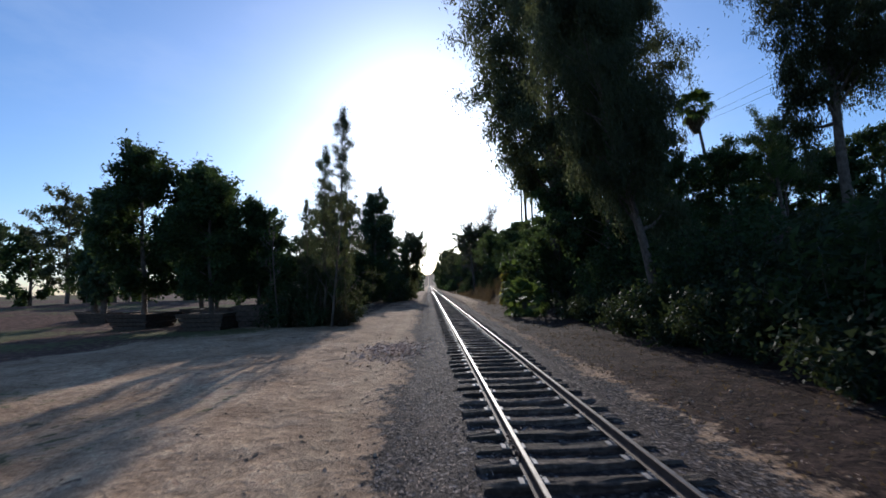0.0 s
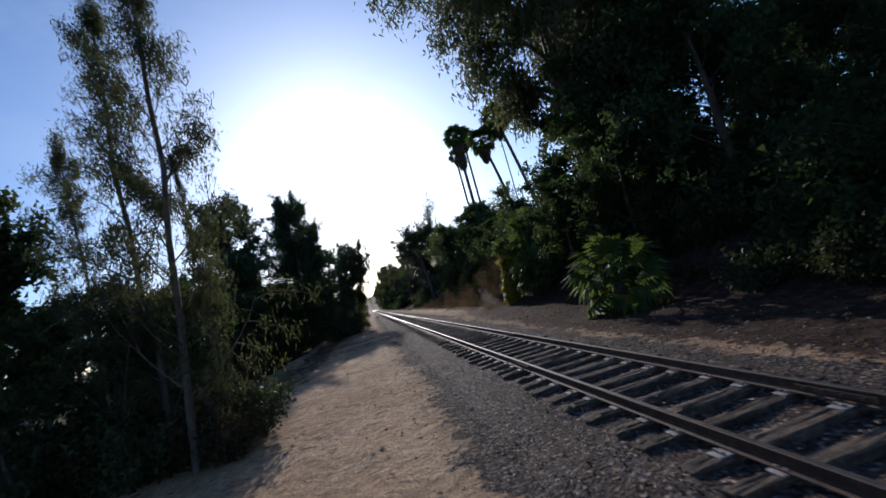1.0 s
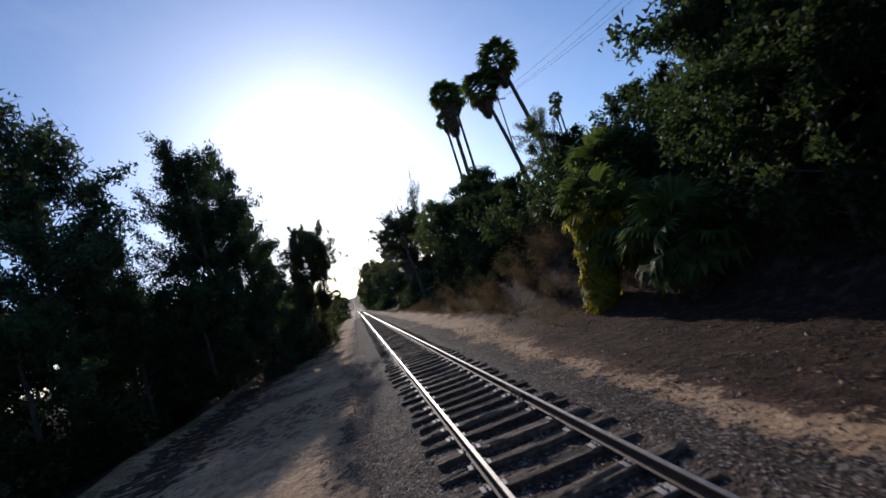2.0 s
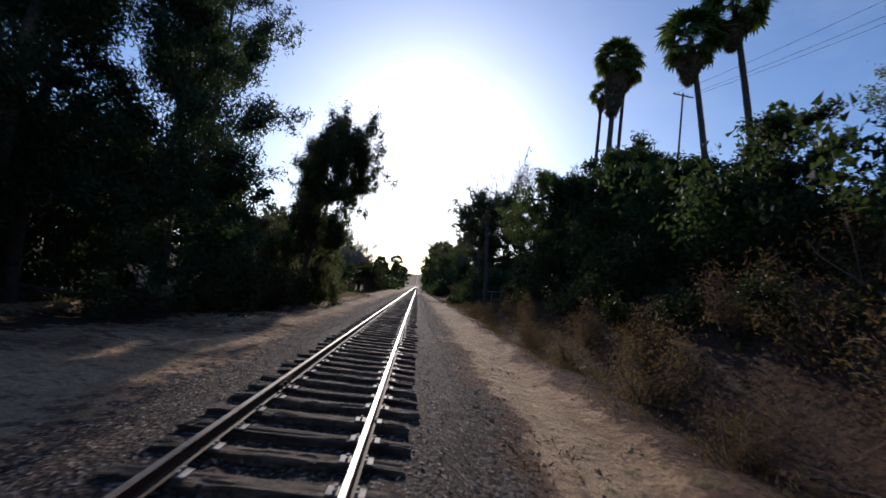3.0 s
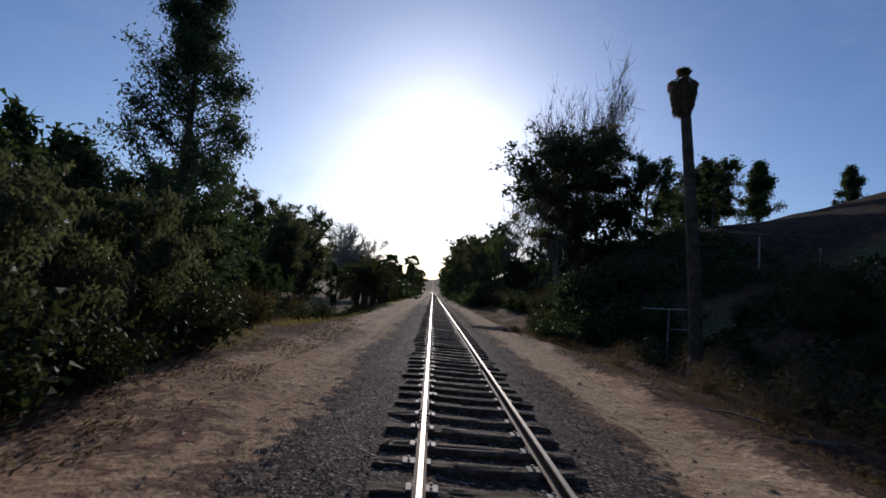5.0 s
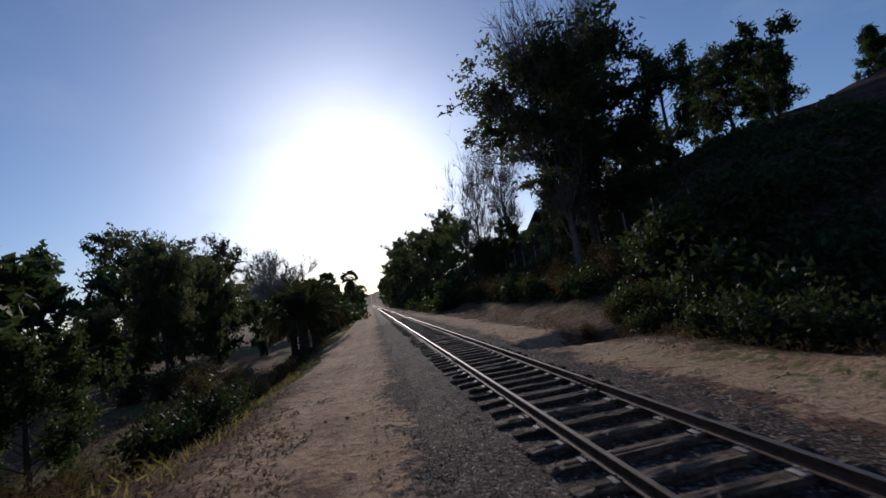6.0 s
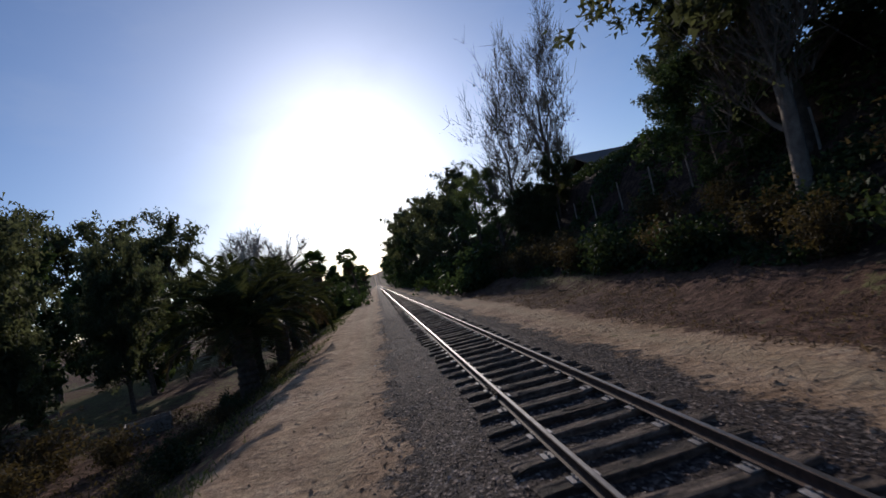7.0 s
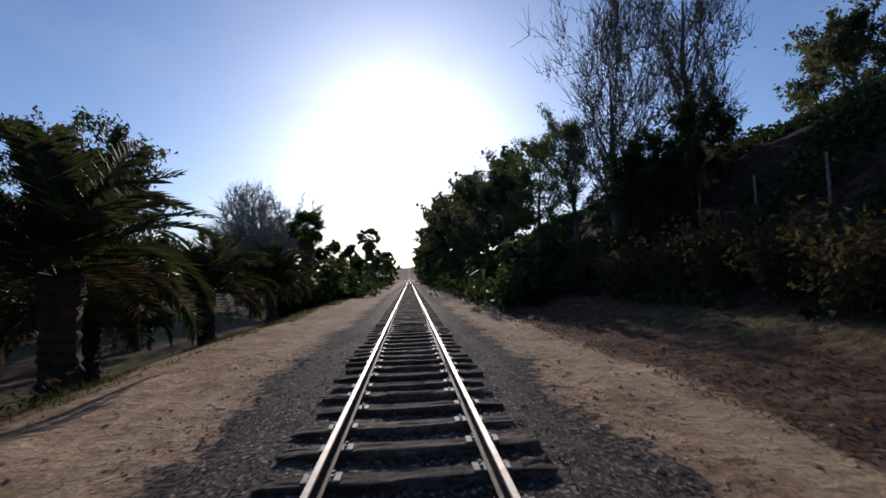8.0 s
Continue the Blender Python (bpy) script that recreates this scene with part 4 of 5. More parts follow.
# one of each kind, then copies on their places
MAKERS = {
    "gum_near": lambda: tree("gum_tree", 11, (BARK, LEAF_GUM), 20, 0.5, 0.27, 36, 6.6, 0.4, 0.4, "round", 100000, (0.3, 0.12), 0.62, 1.3, (0.02, 0.01), 8, 0.5, 0.45),
    "gum_solid": lambda: tree("gum_tree", 29, (BARK, LEAF_GUM), 16, 0.36, 0.2, 46, 6.6, 0.4, 0.45, "round", 30000, (0.44, 0.24), 0.5, 0.8, (0.02, 0.0), 6, 0.5, 0.3),
    "gum_b": lambda: tree("gum_tree", 12, (BARK, LEAF_GUM), 14, 0.1, 0.1, 34, 2.9, 0.55, 0.6, "cone", 20000, (0.17, 0.036), 0.24, 1.6, (0.01, 0.0), 5, 0.5, 0.45),
    "gum_far": lambda: tree("gum_tree", 23, (BARK_PALE, LEAF_GUM), 18, 0.36, 0.14, 22, 5.6, 0.5, 0.4, "round", 7500, (0.65, 0.28), 0.55, 0.9, (0.02, 0.01), 5, 0.5, 0.4),
    "broad_b": lambda: tree("broadleaf_tree", 14, (BARK, LEAF_BROAD), 10, 0.24, 0.2, 26, 3.2, 0.5, 0.6, "cone", 14000, (0.3, 0.18), 0.38),
    "nursery": lambda: tree("broadleaf_tree", 17, (BARK, LEAF_BROAD), 10, 0.16, 0.1, 34, 2.7, 0.35, 0.55, "round", 24000, (0.3, 0.18), 0.4, 0.2, subs=5),
    "pine_tall": lambda: tree("pine_tree", 28, (BARK, LEAF_PINE), 16, 0.24, 0.2, 34, 3.5, 0.35, 0.4, "round", 34000, (0.3, 0.085), 0.34, -0.2, (0.02, 0), 7, 0.45),
    "broad_far": lambda: tree("broadleaf_tree", 24, (BARK, LEAF_BROAD), 10, 0.26, 0.08, 15, 3.9, 0.4, 0.4, "round", 3600, (0.66, 0.42), 0.5, subs=3, tip_droop=0.1),
    "mass": lambda: tree("thicket_tree", 25, (BARK, LEAF_BROAD), 9, 0.2, 0.03, 26, 3.7, 0.3, 0.35, "round", 13000, (0.32, 0.19), 0.42, 0.3, subs=4, tip_droop=0.25),
    "tall_mass": lambda: tree("broadleaf_tree", 26, (BARK, LEAF_PINE), 16, 0.3, 0.03, 54, 4.6, 0.2, 0.4, "cone", 40000, (0.23, 0.095), 0.4, 0.0, subs=5, tip_droop=0.1),
    "airy": lambda: tree("airy_tree", 27, (BARK, LEAF_PEPPER), 12, 0.26, 0.25, 20, 4.0, 0.6, 0.5, "round", 20000, (0.2, 0.1), 0.36, 0.1, (0.05, 0), 6, 0.5),
    "pepper": lambda: tree("pepper_tree", 15, (BARK, LEAF_GUM), 11, 0.22, 0.3, 28, 4.4, 0.4, 0.2, "round", 90000, (0.23, 0.095), 0.4, 0.7, (0.3, 0), 7, 0.5, 0.35),
    "willow": lambda: tree("weeping_tree", 16, (BARK, LEAF_GUM), 8, 0.25, 0.05, 26, 3.4, 0.5, -0.9, "round", 15000, (0.32, 0.12), 0.36, 2.0, (0, 0), 7, 0.6, 0.9),
    "pine_round": lambda: tree("pine_tree", 18, (BARK, LEAF_PINE), 11.8, 0.2, 0.42, 20, 3.2, 0.25, 0.35, "round", 16000, (0.3, 0.1), 0.32, -0.2, (0.02, 0), 7, 0.45),
    "cypress": lambda: tree("cypress_tree", 19, (BARK, LEAF_PINE), 9, 0.16, 0.05, 30, 1.3, 0.9, 0.8, "cone", 2600, (0.44, 0.24), 0.2, -1.0),
    "young": lambda: tree("sapling", 20, (BARK, LEAF_BROAD), 4.6, 0.03, 0.3, 9, 0.7, 0.8, 0.4, "column", 200, (0.16, 0.11), 0.16, 0.3, (0.06, 0)),
    "bare_round": lambda: dome_tree("bare_tree", 21, 23, 0.4, 90, 11.5, 13000),
    "bare_tall": lambda: bare_tree("bare_tree", 22, 15, 0.34, 22, 6.6, 2400, 1700),
    "shrub_a": lambda: shrub("shrub", 31, (TWIG, LEAF_SHRUB), 1.5, 1.7, 1900, (0.19, 0.12), stems=11),
    "shrub_b": lambda: shrub("shrub", 32, (TWIG, LEAF_SHRUB), 1.8, 2.6, 2500, (0.22, 0.13), stems=11),
    "shrub_c": lambda: shrub("shrub", 33, (TWIG, LEAF_BROAD), 2.3, 3.4, 2700, (0.27, 0.17), stems=12),
    "shrub_far": lambda: shrub("shrub", 37, (TWIG, LEAF_BROAD), 2.3, 3.4, 650, (0.55, 0.36), stems=7),
    "brown": lambda: shrub("brown_bush", 36, (TWIG, LEAF_BROWN), 1.6, 1.8, 1600, (0.19, 0.09), stems=11),
    "dry": lambda: shrub("dry_bush", 34, (TWIG, LEAF_DRY), 1.1, 1.2, 3400, (0.085, 0.018), stems=13),
    "ivy": lambda: shrub("creeper_clump", 35, (TWIG, LEAF_IVY), 1.9, 1.1, 2400, (0.19, 0.15), stems=12),
    "fan_p1": lambda: fan_palm("fan_palm", 42, 27.5, 0.32, 2.3, 46, 150, (0.0, 0.0), skirt=5.4, hang=50, taper=0.25),
    "fan_low": lambda: fan_palm("fan_palm", 47, 23.5, 0.2, 1.4, 24, 30, (0.0, 0.0), skirt=1.8),
    "fan_p3": lambda: fan_palm("fan_palm", 41, 7.6, 0.125, 1.5, 30, 44, (-0.14, 0.0), skirt=1.7),
    "fan_mid": lambda: fan_palm("fan_palm", 48, 18.0, 0.24, 2.3, 36, 70, (-0.17, 0.0), skirt=2.9),
    "fan_tall": lambda: fan_palm("fan_palm", 49, 21.2, 0.27, 2.4, 38, 70, (-0.17, 0.0), skirt=2.8),
    "fan_slim": lambda: fan_palm("fan_palm", 46, 26.9, 0.22, 2.2, 32, 50, (0.0, 0.0), skirt=2.4),
    "fan_shaggy": lambda: fan_palm("fan_palm", 47, 8.6, 0.3, 1.7, 34, 90, (0.0, 0.0), skirt=5.0),
    "fan_dead": lambda: fan_palm("fan_palm", 43, 10.7, 0.19, 0.4, 14, 150, (-0.085, 0.0), rise=0.35, taper=0.3, skirt=1.2, hang=30, live_mat=LEAF_DEAD),
    "fan_young": lambda: fan_palm("young_fan_palm", 44, 1.7, 0.22, 1.5, 26, 14, (0.0, 0.0), skirt=0.8),
    "fan_yellow": lambda: fan_palm("young_fan_palm", 45, 4.7, 0.2, 1.5, 26, 130, (0, 0), taper=0.1, skirt=3.7, hang=42, rise=0.2, yellow=6, dead_mat=LEAF_YELLOW),
    "date_a": lambda: date_palm("date_palm", 51, 3.0, 0.4, 4.1, 44),
    "date_b": lambda: date_palm("date_palm", 61, 3.0, 0.36, 3.5, 40),
}
FIRST = {}


def put(kind, x, y, z, scale=1.0, turn=None, label="", category="tree", group="", wide=1.0, tilt=(0, 0)):
    """A plant of that kind, standing at x, y, z."""
    turn = (x * 137.0 + y * 71.0) % 360 if turn is None else turn
    m = pose(x, y, z, tilt[0], tilt[1], turn) @ Matrix.Diagonal((scale * wide, scale * wide, scale, 1))
    if kind not in FIRST:
        ob = FIRST[kind] = MAKERS[kind]()
        ob.matrix_basis = m
    else:
        src = FIRST[kind]
        keep = src.scale.copy()
        src.scale = (1, 1, 1)
        ob = copy_thing(src, m)
        src.scale = keep
    return tagged(ob, label, category, group)


def stand(kind, x, y, scale=1.0, label="", category="tree", turn=None, group="", wide=1.0, tilt=(0, 0), sink=0.0):
    return put(kind, x, y, float(height(x, y)) - sink, scale, turn, label, category, group, wide, tilt)

# ---- plants on their places: right side ----
GUM, DARK, HEDGE = "tall gum tree with drooping grey-green leaves", "dense dark-green broadleaf tree", "wild green shrub on the bank"
stand("gum_near", 10.6, 24.0, 1.5, GUM + " beside the track", wide=0.85, turn=40)
stand("gum_near", 17.8, 25.5, 1.2, GUM + " beside the track", wide=0.8, turn=160)
stand("gum_near", 9.2, 1.2, 0.8, "leaning gum tree with dark bark", tilt=(0, -13), turn=0, wide=0.52)
stand("gum_near", 21.0, 3.5, 0.9, GUM + " on the hill", wide=0.6, turn=75)
for x, y, s in ((11.4, 21.5, 1.0), (13.5, 28.5, 1.0), (12.8, 16.5, 1.0), (16.5, 20.5, 1.1), (14.0, 10.5, 0.7), (9.6, 20.0, 0.66), (9.2, 26.5, 0.55), (10.8, 29.5, 0.6), (23.5, 24.5, 0.75), (28.5, 25.5, 0.8), (33.0, 25.0, 0.85), (38.0, 25.0, 0.65), (43.0, 23.0, 0.85), (22.0, 15.0, 0.6)):
    stand("mass", x, y, s, "thick dark-green tree under taller trees")
for x, y, s in ((31.4, 21, 0.45), (36.8, 31, 0.7), (19.9, 33, 0.48), (16, 41, 0.42), (23, 46, 0.5), (39.5, 24, 0.6), (30, 40, 0.6), (43.8, 30, 0.7), (26.6, 26, 0.32)):
    stand("mass" if x < 28 else "broad_far", x, y, s, DARK + " on the hill")
put("fan_p3", 36.2, 40, 14.5, 1.45, 0, "tall fan palm on the hill", "palm")
stand("airy", 24.0, 12.0, 0.55, "round-headed tree with drooping leaves on the hill")
stand("fan_young", 5.6, 15.9, 1.15, "young fan palm with spiky green leaves beside the track", "palm", sink=0.8)
stand("fan_yellow", 7.0, 34.5, 0.86, "young fan palm with yellow hanging leaves on the bank", "palm", tilt=(0, 13), turn=0)
stand("fan_young", 8.6, 33.6, 1.1, "young green fan palm on the bank", "palm")
stand("fan_young", 8, 30.4, 1.05, "young green fan palm on the bank", "palm")
stand("fan_young", 11.1, 37.5, 1.2, "young green fan palm on the bank", "palm")
stand("fan_p1", 22.4, 93.0, 1.0, "tall fan palm with a thick skirt of dead leaves", "palm", group="palms on the hill")
stand("fan_slim", 24.4, 95.0, 1.0, "tall fan palm with a slim trunk", "palm", group="palms on the hill")
stand("fan_low", 22.0, 96.0, 1.05, "lower fan palm with a small head", "palm", group="palms on the hill")
stand("fan_mid", 24.5, 74.5, 1.0, "fan palm with hanging dead leaves below its head", "palm", turn=0, group="palms on the hill")
stand("fan_tall", 28.6, 74.5, 1.0, "tall fan palm with hanging dead leaves below its head", "palm", turn=0, group="palms on the hill")
for x, y, s in ((35.6, 83.0, 0.62), (37.2, 84.5, 0.7)):
    stand("fan_low", x, y, s, "slim fan palm on the hill", "palm", 60 * s, "slim palms")
for y in np.arange(-22, 100, 2.6):
    s0 = np.interp(y, [-20, 10, 24, 40, 75, 88, 100], [7.6, 8.0, 9.5, 9.4, 8.6, 12.0, 15.0])
    for k in range(3):
        s = s0 + k * 2.3 + r.uniform(-0.7, 0.7)
        yy = y + r.uniform(-1, 1)
        if k == 0 and 12 < y < 47:
            continue
        stand(r.choice(["shrub_c", "shrub_b"]) if k else r.choice(["shrub_b", "shrub_a"]), float(centre(yy)) + s, yy, r.uniform(0.75, 1.1) * (1.0 if k or y < 30 else 0.7) * (1.0 if y < 77 else 0.6), HEDGE, "shrub")
for x, y, s, k in ((12.6, 47, 0.5, "airy"), (12.5, 63, 0.56, "mass"), (15.5, 71, 0.78, "mass"), (17.5, 74, 0.8, "mass"), (11.6, 70, 0.68, "mass"), (10.6, 77.0, 0.72, "airy"), (13.5, 79, 0.8, "mass"), (14, 67, 0.66, "mass"), (12, 83, 0.38, "mass"), (13, 44, 0.45, "mass"), (12.6, 52, 0.45, "mass"), (12.8, 58, 0.45, "mass")):
    stand(k, x, y, s, DARK + " on the bank", wide=1.25 if y == 77.0 else 1.0)
for x, y, s in ((6.6, 48, 1.2), (9.2, 40.5, 1.3), (9.8, 43.0, 1.4), (10.4, 46.5, 1.4), (8.9, 48.5, 1.3), (8.8, 41.8, 1.2), (8, 43.2, 1.25), (6.3, 52.5, 1.0), (6.2, 57, 0.9), (6.9, 61, 1.0), (5.9, 66, 0.8), (6.4, 71, 0.9), (6.0, 76, 0.8), (7.2, 80, 0.9), (8.6, 46, 1.1), (7.4, 39, 1.0), (6.2, 44.5, 0.75), (7.6, 50.3, 1.15), (7.8, 55, 1.1), (7.9, 64, 1.1), (7.7, 69, 1.1), (6.8, 84, 0.9), (8.2, 82, 1.1), (7.5, 87.5, 0.9), (9.4, 85.5, 1.2), (10.2, 92, 1.1), (9.0, 95, 0.8), (7.0, 92.5, 0.7)):
    stand("dry", x, y, s, "dry brown bush beside the path", "bush")
stand("fan_dead", 9.0, 90.6, 1.05, "tall palm with a bare trunk and a small ragged head", "palm", turn=0)
stand("gum_solid", 14.4, 123.2, 0.8, GUM + " on the bank", wide=1.35)
stand("gum_solid", 29.0, 124, 0.4, GUM + " on the bank", wide=1.1)
stand("mass", 20.5, 121, 0.8, DARK)
stand("mass", 26.0, 124, 0.4, DARK)
stand("mass", 13.5, 126.5, 0.6, DARK)
for x, y, s, w in ((11.6, 121, 1.15, 0.65), (17.8, 127.5, 1.15, 0.65)):
    stand("bare_tall", x, y, s, "bare tree with thin rising branches", wide=w)
stand("broad_far", 24.5, 116, 0.5, DARK)
for x, y, s in ((33, 104, 0.4), (39, 112, 0.5)):
    stand("cypress", x, y, s, "dark pointed conifer on the hill", wide=2.2)
stand("broad_b", 35.5, 126, 0.85, "dark pointed tree on the hill", sink=1.4)
stand("broad_b", 44.5, 124, 0.6, "dark pointed tree on the hill", sink=1.2)
stand("bare_tall", 16.6, 150.5, 1.0, "bare tree with thin rising branches", wide=0.75)
stand("bare_tall", 12.6, 152.5, 1.0, "bare tree with thin rising branches", wide=0.8)
stand("airy", 12.0, 157, 0.72, "half-bare leafy tree on the bank")
stand("mass", 14.0, 151, 0.42, DARK)
stand("gum_solid", 15.2, 148.5, 0.27, GUM + " on the bank", turn=60)
stand("gum_solid", 11.8, 147.0, 0.3, GUM + " on the bank", turn=200)
stand("airy", 10.5, 163, 0.8, "half-bare leafy tree on the bank")
stand("gum_far", 9.6, 172, 0.55, GUM + " on the bank")
for x, y, s, k in ((47, 170, 0.85, "gum_far"), (52, 176, 0.9, "gum_far"), (57, 172, 0.85, "gum_far"), (9.5, 188, 0.72, "gum_far"), (10, 204, 0.8, "gum_far"), (8.5, 224, 0.95, "gum_far"), (8.6, 250, 1.05, "gum_far"), (9, 282, 1.0, "gum_far"), (12, 178, 0.62, "gum_far"), (10, 212, 1.1, "broad_far"), (9, 236, 1.2, "broad_far"), (8, 265, 1.2, "broad_far"), (8, 300, 1.3, "broad_far"), (9, 335, 1.3, "broad_far"), (12, 320, 1.0, "gum_far"), (10, 380, 1.4, "broad_far"), (16, 195, 0.75, "gum_far"), (18, 230, 1.2, "broad_far"), (9, 430, 1.5, "broad_far"), (10, 500, 1.6, "broad_far"), (14, 262, 1.2, "broad_far")):
    stand(k, x, y, s, (GUM if k == "gum_far" else DARK) + " by the far track")
for y in np.arange(103, 300, 2.6):
    s0 = 9.0 + r.uniform(-0.6, 0.6)
    far = y > 150
    stand(r.choice(["ivy", "brown", "brown"]) if not far else "shrub_far", s0 + 0.8 if not far else 8 + r.uniform(-1, 1), y, r.uniform(0.8, 1.2), "leafy green creeper over the bank" if not far else HEDGE, "creeper" if not far else "shrub")
    if y < 200:
        stand(r.choice(["ivy", "dry", "brown", "brown"]), s0 + 2.9 + r.uniform(-0.7, 0.7), y + 1.0, r.uniform(0.6, 1.0), "scrubby plant on the bank", "shrub")
for k in range(9):
    stand("ivy", 6.4 + r.uniform(-0.5, 2.6), 98.5 + k * 1.2, r.uniform(0.5, 0.8), "leafy green creeper over a mound", "creeper")

for x, y, s in ((9.6, 104.0, 1.5), (10.8, 106.2, 1.6), (9.2, 101.4, 1.3), (11.8, 103.2, 1.6), (10.2, 108.6, 1.4), (12.6, 107.0, 1.6), (11.0, 100.6, 1.4)):
    stand("ivy", x, y, s, "leafy green creeper over a tall mound", "creeper")
for x, y, s in ((6.3, 106.3, 0.45), (7.1, 107.4, 0.55), (6.9, 108.6, 0.5), (7.9, 106.2, 0.6), (5.6, 108.9, 0.35), (8.2, 108.4, 0.6)):
    stand("brown", x, y, s, "dry brown scrub in the washed-out hollow", "bush")

# ---- left side ----
stand("gum_b", -8.5, 11.0, 1.03, "slender gum tree with sparse hanging leaves", wide=0.76, tilt=(0, 3), turn=0)
stand("gum_b", -9.1, 11.7, 0.85, "slender gum tree with sparse hanging leaves", wide=0.85)
stand("gum_b", -10.2, 11.6, 0.6, "slender gum tree with sparse hanging leaves", wide=0.75)
stand("gum_b", -7.6, 11.2, 0.5, "thin young gum tree with few hanging leaves", wide=0.28)
for x, y, s in ((-9.6, 12.6, 0.42), (-11.4, 12.8, 0.45)):
    stand("mass", x, y, s, "dense green thicket by the dirt road")
for x, y, s, k in ((-7.6, 10.9, 0.6, "brown"), (-8.7, 11.4, 0.75, "brown"), (-9.8, 11.2, 0.7, "shrub_b"), (-10.9, 11.8, 0.8, "brown"), (-7.6, 12.4, 0.65, "shrub_b"), (-8.6, 12.6, 0.9, "brown"), (-12.0, 12.0, 0.9, "shrub_b"), (-15.4, 22.5, 0.8, "brown"), (-14.0, 30.0, 0.8, "brown"), (-12.0, 32.0, 0.8, "brown"), (-16.5, 32.0, 1.0, "shrub_b"), (-13.4, 34.5, 1.0, "shrub_b"), (-18.5, 33.0, 1.0, "brown"), (-11.6, 37.5, 0.9, "shrub_b"), (-20.5, 36.0, 1.0, "brown"), (-12.2, 44.0, 1.0, "shrub_b"), (-15.8, 40.0, 1.1, "shrub_b")):
    stand(k, x, y, s, "scrubby brush by the dirt road", "shrub")
for x, y in ((-11.9, 10.9), (-12.7, 12.6)):
    stand("young", x, y, r.uniform(1.5, 1.65), "thin sapling with few leaves", "sapling")
stand("pine_round", -14.6, 42.3, 1.12, "pine tree with a bare lower trunk and round head")
stand("pine_round", -15.5, 43.6, 0.98, "pine tree with a bare lower trunk and round head")
stand("pine_round", -19.5, 44.0, 0.72, "pine tree with a bare lower trunk and round head")
stand("pine_tall", -10.8, 62.5, 1.1, "tall airy pine with clumps of needles", wide=0.86)
stand("pine_tall", -10.1, 50.1, 0.9, "tall airy pine with clumps of needles")
for x, y, s, k in ((-12.5, 36, 0.55, "mass"), (-15.8, 37.5, 0.62, "mass"), (-19.0, 38.5, 0.6, "mass"), (-11.6, 42, 0.6, "mass"), (-9.9, 46, 0.6, "mass"), (-8.4, 55.0, 0.8, "tall_mass"), (-10.2, 51.5, 0.75, "tall_mass"), (-13.2, 54.5, 0.6, "mass"), (-15.0, 49, 0.7, "tall_mass"), (-8.8, 60, 0.6, "mass"), (-14, 57.5, 0.7, "mass"), (-17, 55, 0.8, "mass"), (-15, 64, 0.8, "mass"), (-24, 46, 0.32, "broad_far"), (-30, 50, 0.3, "broad_far"), (-22, 39, 0.5, "mass")):
    stand(k, x, y, s, DARK if k != "gum_b" else "tall slender tree with grey-green leaves")
stand("pepper", -6.6, 68.0, 0.93, "spreading pepper tree that leans over the track", turn=0, wide=0.64)

stand("pine_round", -26.8, 80.5, 0.95, "pine tree with a round head behind the thicket")
stand("willow", -6.6, 69.8, 0.64, "weeping tree with foliage down to the ground")
stand("willow", -9.6, 72, 0.64, "weeping tree with foliage down to the ground")
stand("willow", -8.2, 81.5, 0.42, "weeping bush with foliage down to the ground")
stand("willow", -8.9, 86.5, 0.46, "weeping bush with foliage down to the ground")
stand("tall_mass", -13.3, 95.5, 1.04, "tall dark tree with tiered branches", wide=0.86)
for x, y, s, k in ((-13.5, 84, 0.48, "mass"), (-17, 80, 0.6, "mass"), (-11.6, 88, 0.48, "mass"), (-14, 101, 0.6, "mass"), (-10.8, 93, 0.42, "mass"), (-19, 108, 0.9, "broad_far"), (-22, 94, 0.6, "broad_far"), (-26, 80, 0.6, "broad_far"), (-21, 69, 0.5, "mass"), (-12.2, 104, 0.45, "mass")):
    stand(k, x, y, s, DARK)
for x, y, s, k in ((-25.5, 133, 0.36, "gum_solid"), (-26, 168, 0.85, "gum_far"), (-29, 171, 0.8, "gum_far"), (-34, 172, 0.95, "gum_far"), (-39, 166, 1.0, "gum_far"), (-31, 150, 1.1, "broad_far"), (-36, 140, 1.1, "broad_far"), (-29, 118, 1.0, "broad_far"), (-20, 186, 0.6, "broad_far"), (-15, 205, 0.8, "broad_far"), (-14, 225, 1.0, "broad_far"), (-30, 225, 1.1, "broad_far"), (-13, 250, 0.9, "broad_far"), (-10, 280, 1.0, "broad_far"), (-12, 310, 1.1, "broad_far"), (-11, 350, 1.1, "broad_far"), (-45, 190, 1.2, "broad_far"), (-22, 150, 0.8, "broad_far"), (-11, 420, 1.2, "broad_far"), (-18, 158, 0.6, "broad_far")):
    stand(k, x, y, s, DARK if "gum" not in k else GUM)
stand("gum_solid", -19.7, 131, 0.6, "dense dark gum tree on the lower ground", wide=0.72, turn=20)
stand("gum_solid", -19.7, 142, 0.55, "dense dark gum tree on the lower ground", wide=0.72, turn=140)
stand("bare_round", -26.2, 209, 0.96, "broad leafless tree with a dome of fine twigs", wide=1.05)
stand("fan_shaggy", -10.3, 174, 1.0, "fan palm with a shaggy head", "palm")
put("fan_p3", -7.0, 228, -1.5, 1.6, 30, "distant fan palm with a round head", "palm")
put("fan_p3", -5.0, 262, -2, 1.3, 30, "distant fan palm with a round head", "palm")
